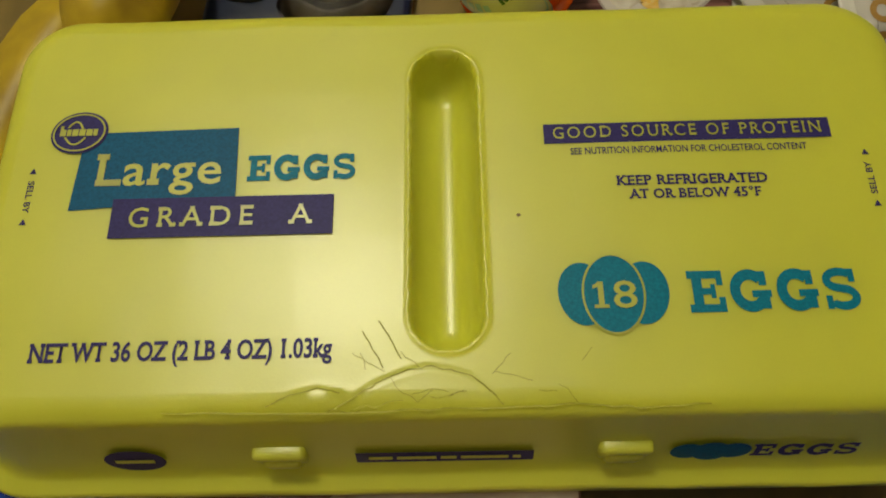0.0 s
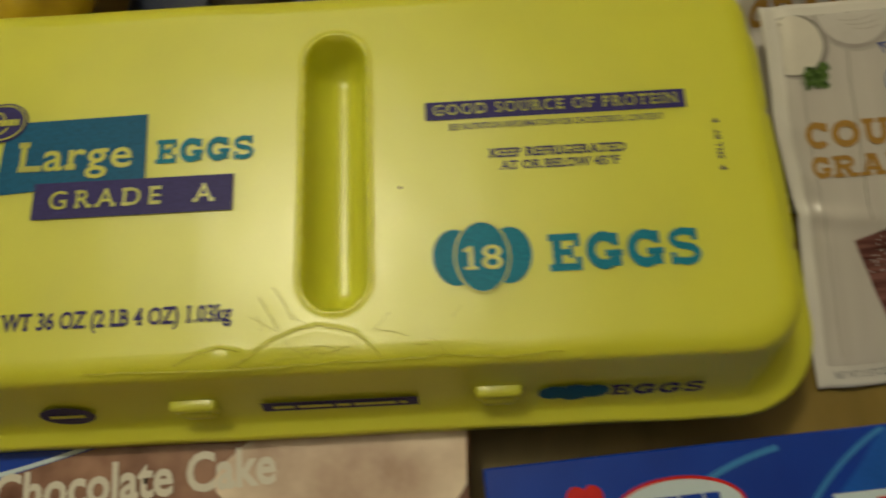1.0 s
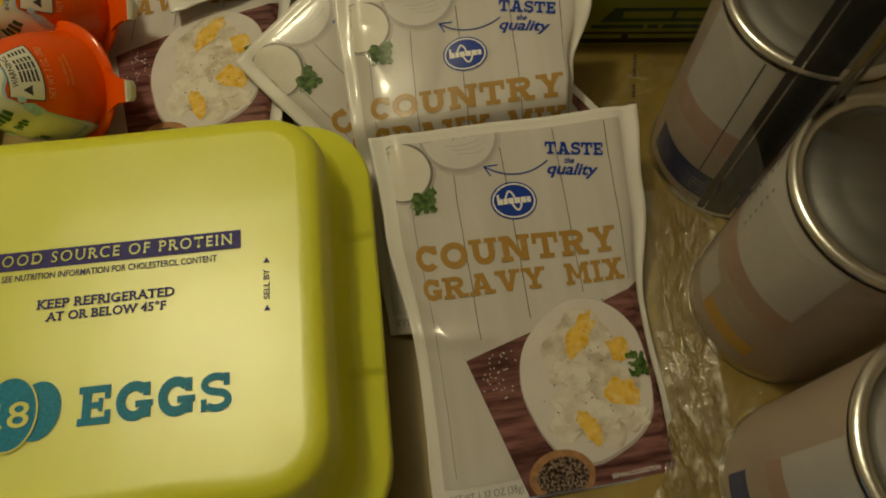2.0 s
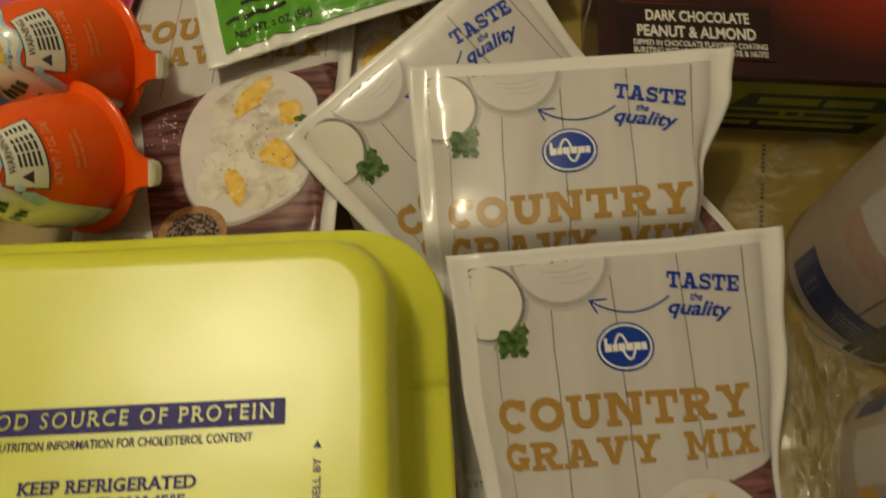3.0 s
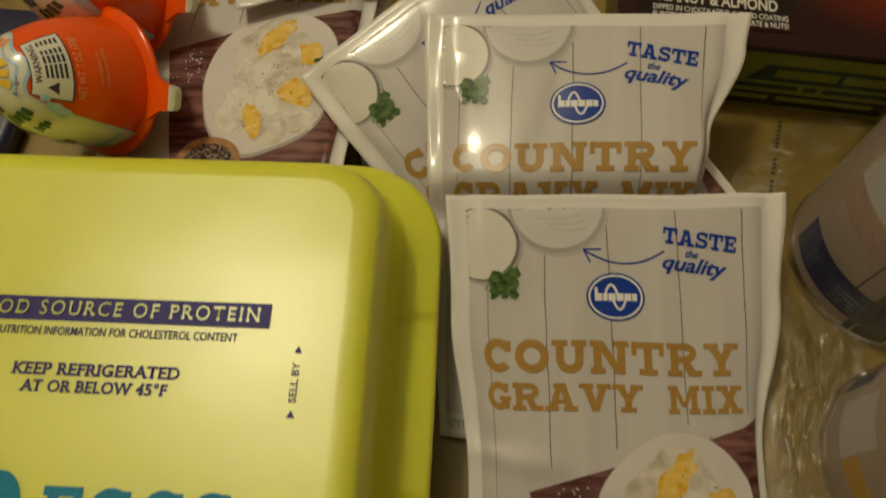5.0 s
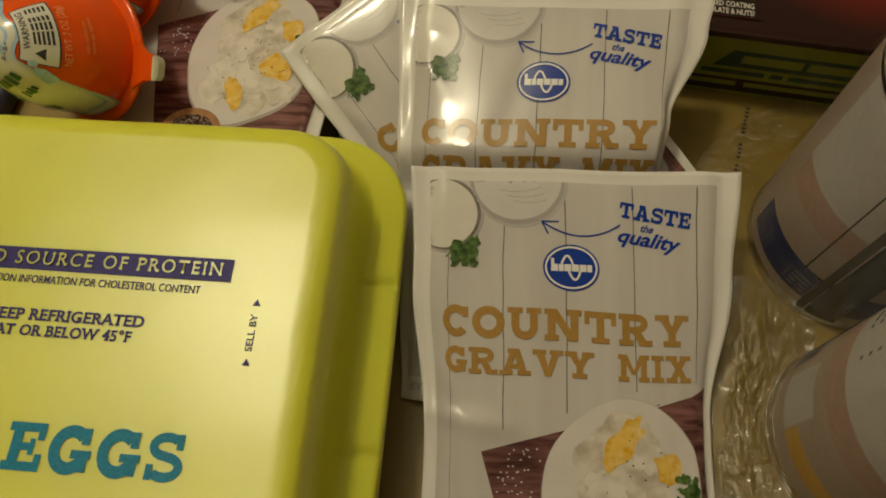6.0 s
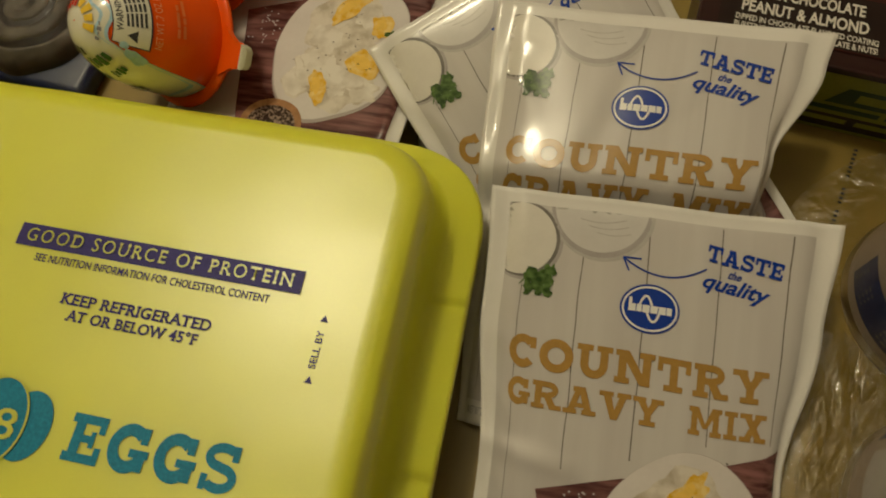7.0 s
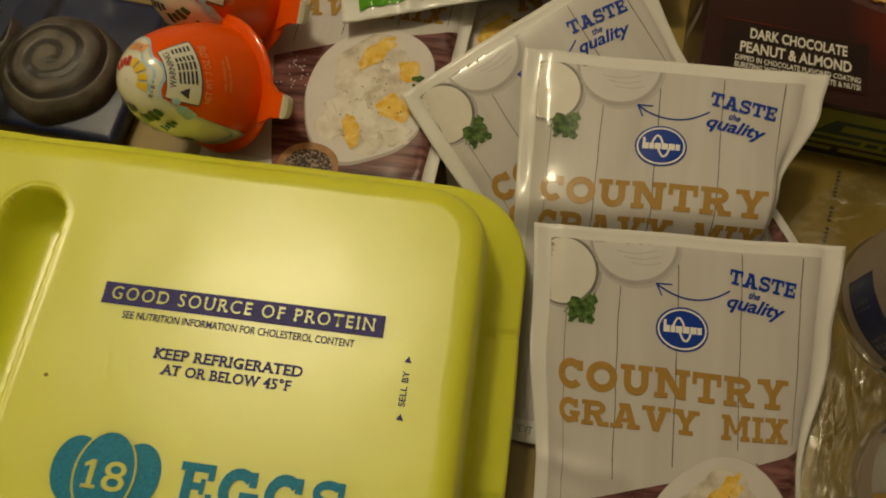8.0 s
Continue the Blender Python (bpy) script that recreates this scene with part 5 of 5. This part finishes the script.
# ---- bananas ----
def banana(points, radius, label):
    t = thing("banana", pose(0, 0, 0), label, "banana", "bananas")
    pts = [Vector(p) for p in points]
    line = []
    for i in range(25):
        q = i / 24 * (len(pts) - 1)
        k = min(int(q), len(pts) - 2)
        p0, p1, p2, p3 = pts[max(0, k - 1)], pts[k], pts[k + 1], pts[min(len(pts) - 1, k + 2)]
        u = q - k
        line.append(0.5 * (2 * p1 + (p2 - p0) * u + (2 * p0 - 5 * p1 + 4 * p2 - p3) * u * u + (3 * p1 - p0 - 3 * p2 + p3) * u ** 3))
    loops = []
    for i, c in enumerate(line):
        d = (line[min(24, i + 1)] - line[max(0, i - 1)]).normalized()
        s = d.cross(Vector((0, 0, 1))).normalized()
        u = s.cross(d)
        q = i / 24
        r = radius * min(1.0, 0.28 + 1.5 * smoothstep(0, 0.25, q) * 0.48) * (1 - 0.70 * smoothstep(0.80, 0.98, q))
        lp = []
        for k in range(30):
            a = 2 * math.pi * k / 30
            f = 1 + 0.05 * math.cos(5 * a)
            lp.append(c + (s * math.cos(a) + u * math.sin(a)) * r * f)
        loops.append(lp)
    vs, fs = loft(loops)
    shape("peel", vs, fs + [tuple(range(30))[::-1], tuple(range(24 * 30, 25 * 30))], BANANA, t, "", True)
    d = (line[0] - line[1]).normalized()
    s = d.cross(Vector((0, 0, 1))).normalized()
    u = s.cross(d)
    loops = [[line[0] + d * z + (s * math.cos(2 * math.pi * k / 16) + u * math.sin(2 * math.pi * k / 16)) * r for k in range(16)] for z, r in ((-0.002, radius * 0.30), (0.003, radius * 0.28), (0.005, radius * 0.18))]
    vs, fs = loft(loops)
    shape("tip", vs, fs + [tuple(range(32, 48))], BANANA_END, t, "dark dry tip", True)


banana([(-0.1800, 0.085, 0.020), (-0.1880, 0.130, 0.0215), (-0.1825, 0.190, 0.022), (-0.160, 0.250, 0.024)], 0.0205, "ripe yellow banana lying beside the egg carton")
banana([(-0.1480, 0.186, 0.052), (-0.1390, 0.215, 0.0485), (-0.1400, 0.255, 0.040), (-0.155, 0.300, 0.032)], 0.0195, "ripe yellow banana lying across another one")


# ---- cinnamon roll pack ----
def roll_pack():
    t = thing("cinnamon_roll_pack", pose(-0.073, 0.266, 0), "dark navy pack of cinnamon rolls in clear film", "pastry pack")
    bm = box(-0.050, -0.036, 0.0, 0.050, 0.045, 0.012, 0.004, 3)
    part("tray", bm, NAVY, t, "navy tray", True)
    for cx, cy, rr, seed in ((0.013, -0.004, 0.0290, 1), (-0.031, 0.004, 0.0190, 2)):
        vs, fs, n, rings = [], [], 72, 26
        for j in range(rings + 1):
            k = j / rings
            for i in range(n):
                a = 2 * math.pi * i / n
                rad = rr * k * (1 + 0.05 * noise.noise((math.cos(a) * 1.5 + seed, math.sin(a) * 1.5, 0)))
                wave = (k * 3.2 - a / (2 * math.pi)) % 1.0
                z = 0.027 - 0.010 * k ** 4 - 0.0028 * math.exp(-((wave - 0.5) / 0.13) ** 2) * (1 if k > 0.08 else 0)
                vs.append((cx + rad * math.cos(a), cy + rad * math.sin(a), z if j < rings else 0.0115))
        for j in range(rings):
            fs += [(j * n + i, (j + 1) * n + i, (j + 1) * n + (i + 1) % n, j * n + (i + 1) % n) for i in range(n)]
        roll = shape("roll", vs, fs, DOUGH, t, "pale spiral pastry", True)
        pts = []
        for i in range(150):
            a = 2 * math.pi * 2.9 * i / 149
            k = (0.5 + a / (2 * math.pi)) / 3.2
            if k > 0.97:
                break
            pts.append((rr * k * math.cos(a), rr * k * math.sin(a)))
        surf = lambda x, y, lift: (cx + x, cy + y, 0.0262 - 0.010 * (math.hypot(x, y) / rr) ** 4 + lift)
        decal("filling", stroke(pts, rr * 0.15), surf, 0.0002, CINNAMON, roll, "dark cinnamon spiral")
    vs, fs = [], []
    nx, ny = 40, 34
    for j in range(ny + 1):
        for i in range(nx + 1):
            x, y = -0.052 + 0.104 * i / nx, -0.038 + 0.085 * j / ny
            e = min(x + 0.052, 0.052 - x, y + 0.038, 0.047 - y)
            vs.append((x, y, 0.010 + 0.0225 * smoothstep(0, 0.018, e) + 0.0015 * noise.noise((x * 60, y * 60, 3))))
    for j in range(ny):
        fs += [(j * (nx + 1) + i, j * (nx + 1) + i + 1, (j + 1) * (nx + 1) + i + 1, (j + 1) * (nx + 1) + i) for i in range(nx)]
    shape("film", vs, fs, THIN_FILM, t, "clear crinkled film", True)
    surf = lambda x, y, lift: (x, y, 0.0135 + 0.012 * smoothstep(0.05, 0.03, abs(x)) + lift)
    decal("navy_band", rect(-0.0125, -0.037, -0.0068, 0.045, 4, 20), lambda x, y, l: (x, y, 0.0312 + l), 0.0015, NAVY, t)


roll_pack()


# ---- cake and snack boxes in front ----
def cake_box():
    t = thing("cake_box", pose(-0.169, -0.075, 0, 0, 0, 2.0), "brown and blue box of chocolate cakes beside the egg carton", "food box")
    w, d, h = 0.225, 0.108, 0.029
    part("carton", box(0, 0, 0, w, d, h, 0.0008), CAKE, t)
    top = lambda x, y, lift: (x, y, h + lift)
    put = lambda name, o, level, material, lab="": decal(name, o, top, 0.0002 * level + 0.0001, material, t, lab)
    put("blue_area", polygon([(0.001, 0.020), (0.001, 0.107), (0.118, 0.107), (0.095, 0.102), (0.050, 0.088), (0.02, 0.070)]), 1, BOX_BLUE, "royal blue corner")
    put("white_streak", stroke(arc((0.005, 0.080), (0.095, 0.1045), -0.03), 0.0016), 2, ICE_BLUE)
    put("glare_patch", clip_box(blob(0.185, 0.092, 0.048, 0.028, 0.3, 6, 0, 5, 40), 0.11, 0.002, w - 0.001, d - 0.001), 1, CAKE_GLARE, "pale patch painted as lamp glare on the card")
    put("lettering", turned(letters("Chocolate Cake", 0.0440, 0.0845, 0.1080, 0.0150, 0.026), 0.152, 0.09, 6), 2, CREAM, "white words Chocolate Cake")


def snack_box():
    t = thing("snack_box", pose(0.0740, -0.0966, 0, 0, 0, 7.8), "blue snack cake box with white swirls and red marks", "food box")
    w, d, h = 0.245, 0.120, 0.030
    part("carton", box(0, 0, 0, w, d, h, 0.0008), BOX_BLUE, t)
    top = lambda x, y, lift: (x, y, h + lift)
    put = lambda name, o, level, material, parent=t, lab="": decal(name, o, top, 0.0002 * level + 0.0001, material, parent, lab)
    put("pale_area", polygon([(0.150, 0.119), (0.140, 0.108), (0.118, 0.088), (0.098, 0.060), (0.088, 0.001), (0.244, 0.001), (0.244, 0.119)]), 1, MID_BLUE, t, "bright blue area")
    put("pale_area", polygon([(0.196, 0.119), (0.170, 0.103), (0.150, 0.082), (0.138, 0.055), (0.132, 0.001), (0.244, 0.001), (0.244, 0.119)]), 1.5, SKY_BLUE, t, "sky blue area")
    for x, width, material in ((0.150, 0.0018, SKY_BLUE), (0.166, 0.0045, MID_BLUE), (0.180, 0.0030, SKY_BLUE), (0.197, 0.0036, ICE_BLUE), (0.212, 0.0050, SKY_BLUE), (0.226, 0.0060, ICE_BLUE)):
        put("swirl", clip_box(stroke(arc((x - 0.052, 0.062), (x, 0.119), 0.10, 18), width), 0.001, 0.001, w - 0.001, d - 0.0005), 2.5, material, t, "pale sweeping stripe")
    put("swirl", stroke(arc((0.050, 0.085), (0.110, 0.116), 0.08, 16), 0.0022), 2, SKY_BLUE)
    oval = put("oval_panel", blob(0.070, 0.0985, 0.0240, 0.0110), 4, ICE_BLUE, t, "white oval with red edge")
    put("oval_edge", ring(0.070, 0.0985, 0.0245, 0.0114, 0.0013), 5, RED, oval)
    put("oval_mark", bars(0.055, 0.0965, 0.030, 0.0065, (2, 3, 3, 2)), 5, BOX_BLUE, oval)
    put("red_heart", join(blob(0.0330, 0.1055, 0.0040, 0.0046), blob(0.0390, 0.1055, 0.0040, 0.0046), polygon([(0.0292, 0.1035), (0.0428, 0.1035), (0.0365, 0.0950)])), 4, RED, t, "small red heart")
    for k, x in enumerate((0.128, 0.156, 0.184)):
        o = join(rect(x, 0.065, x + 0.0065, 0.095), rect(x + 0.013, 0.065, x + 0.0195, 0.095), rect(x + 0.004, 0.077, x + 0.016, 0.083)) if k == 0 else ring(x + 0.011, 0.080, 0.0125, 0.0150, 0.0066)
        back = rect(x - 0.0025, 0.0625, x + 0.022, 0.0975) if k == 0 else blob(x + 0.011, 0.080, 0.0150, 0.0175)
        put("white_backing", back, 5, ICE_BLUE)
        put("red_mark", o, 6, RED, t, "large red block mark")


cake_box()
snack_box()


# ---- cans in clear film ----
def can(x, y, turn, label):
    t = thing("food_can", pose(x, y, 0, 0, 0, turn), label, "food can", "cans")
    R, Hc, n = 0.0375, 0.112, 72
    prof = [(0.0, 0.0015), (0.033, 0.0015), (0.0345, 0.0), (R + 0.0008, 0.0004), (R + 0.0010, 0.0022), (R, 0.0036), (R, Hc - 0.0036), (R + 0.0010, Hc - 0.0022), (R + 0.0008, Hc - 0.0004), (0.0345, Hc), (0.0335, Hc - 0.003)]
    loops = [[(r * math.cos(2 * math.pi * i / n), r * math.sin(2 * math.pi * i / n), z) for i in range(n)] for r, z in prof]
    vs, fs = loft(loops)
    shape("tin", vs, fs, TIN, t, "bare tin rims", True)
    loops = [[(r * math.cos(2 * math.pi * i / n), r * math.sin(2 * math.pi * i / n), z) for i in range(n)] for r, z in ((0.0336, Hc - 0.003), (0.030, Hc - 0.0032), (0.0285, Hc - 0.0022), (0.022, Hc - 0.0030), (0.020, Hc - 0.0022), (0.0002, Hc - 0.0024))]
    vs, fs = loft(loops)
    shape("end", vs, fs, TIN_LID, t, "ribbed metal end", True)
    surf = lambda a, z, lift: ((R + 0.0002 + lift) * math.cos(radians(a)), (R + 0.0002 + lift) * math.sin(radians(a)), z)
    put = lambda name, o, level, material, parent=t, lab="": decal(name, o, surf, 0.00015 * level, material, parent, lab)
    lab = put("paper_label", rect(0, 0.0050, 360, Hc - 0.0050, 120, 4), 0, CAN_LABEL, t, "beige paper label")
    put("white_area", rect(150, 0.062, 330, Hc - 0.0055, 60, 2), 1, CAN_WHITE, lab)
    put("pink_area", rect(150, 0.048, 330, 0.062, 60, 2), 1, CAN_PINK, lab)
    put("white_patch", rect(255, 0.016, 285, 0.040, 12, 2), 1, CAN_WHITE, lab)
    blue = put("blue_block", rect(150, 0.0105, 246, 0.0290, 40, 2), 1, CAN_BLUE, lab, "navy blue block")
    put("blue_writing", join(*[bars(154, 0.0130 + 0.0028 * k, 84, 0.0012, (6, 9, 5, 8, 4)) for k in range(4)]), 2, GREY_INK, blue)
    put("ochre_block", rect(286, 0.0160, 330, 0.0270, 18, 2), 1, CAN_YELLOW, lab)
    put("seam_line", rect(196, 0.028, 196.9, Hc - 0.006, 1, 6), 2, INK, lab)
    for k in range(6):
        put("small_writing", bars(208, 0.096 - 0.0052 * k, 60, 0.0020, (5, 7, 3, 8)), 2, GREY_INK, lab)
    put("recycle_mark", join(stroke([(208, 0.0315), (213, 0.0385)], 0.9), stroke([(214, 0.0390), (219, 0.0318)], 0.9), rect(209, 0.0300, 219, 0.0310, 4, 1)), 2, INK, lab)
    put("small_writing", bars(205, 0.0275, 18, 0.0016, (4, 3)), 2, INK, lab)
    put("seal_ring", ring(224, 0.058, 9, 0.0068, 1.2), 2, INK, lab)


can(0.3575, 0.1465, -100, "tin can with beige and white paper label, wrapped in clear film")
can(0.3515, 0.2285, 28, "tin can with beige label and navy block, wrapped in clear film")
can(0.3560, 0.0630, 20, "tin can with beige label and navy block near the table edge")


def can_wrap():
    """Loose shrink film round the cans, spreading on the table at its foot."""
    t = thing("shrink_film", pose(0, 0, 0), "clear crinkled shrink film round the cans", "plastic film")
    cx, rows = 0.3565, [(0.0, 0.030), (0.0016, 0.021), (0.005, 0.0105), (0.010, 0.0045), (0.022, 0.003), (0.045, 0.0022), (0.075, 0.002), (0.100, 0.0022), (0.110, 0.0028)]
    loops = []
    for z, out in rows:
        lp = []
        for i in range(220):
            a = 2 * math.pi * i / 220
            r = 0.0395 + out
            x, y = math.cos(a), math.sin(a)
            py = 0.1885 + (0.0405 if y >= 0 else -0.0405) + r * y
            k = 1 - 0.03 * math.exp(-((py - 0.1885) / 0.02) ** 2) if abs(y) < 0.7 else 1
            f = noise.noise((x * 5 + z * 14, py * 45, z * 30))
            lp.append((cx - 0.002 + r * x * k + 0.0022 * f * (1.6 if z < 0.012 else 0.8), py + 0.0016 * f, max(0.0006, z + 0.002 * noise.noise((x * 6, py * 60, 2.0)) * (z > 0))))
        loops.append(lp)
    vs, fs = loft(loops)
    shape("film", vs, fs, FILM, t, "", True)
    # crumpled foot of the film lying on the table beside the cans
    vs, fs, nx, ny = [], [], 52, 260
    for j in range(ny + 1):
        for i in range(nx + 1):
            u, v = i / nx, j / ny
            y = 0.012 + 0.195 * v
            edge = 0.010 * noise.noise((y * 22, 4.0, 0)) + 0.006 * noise.noise((y * 60, 8.0, 0))
            x = 0.3040 + edge * (1 - u) + 0.028 * u + 0.006 * math.sin(y * 40) - 0.012 * math.exp(-((y - 0.056) / 0.03) ** 2)
            ridge = 1 - abs(noise.noise((x * 110 + y * 22, y * 22, 1.0))) * 2.2
            fold = 1 - abs(noise.noise((x * 260 - y * 40, y * 60, 6.0))) * 2.2
            z = 0.0008 + (0.0060 * max(0, ridge) ** 2 + 0.0028 * max(0, fold) ** 2) * math.sin(math.pi * min(1, u * 1.15)) ** 0.6 + 0.004 * u * u
            vs.append((x, y, z))
    for j in range(ny):
        fs += [(j * (nx + 1) + i, j * (nx + 1) + i + 1, (j + 1) * (nx + 1) + i + 1, (j + 1) * (nx + 1) + i) for i in range(nx)]
    shape("film_foot", vs, fs, SKIRT_FILM, t, "crumpled film on the tabletop", True)


can_wrap()
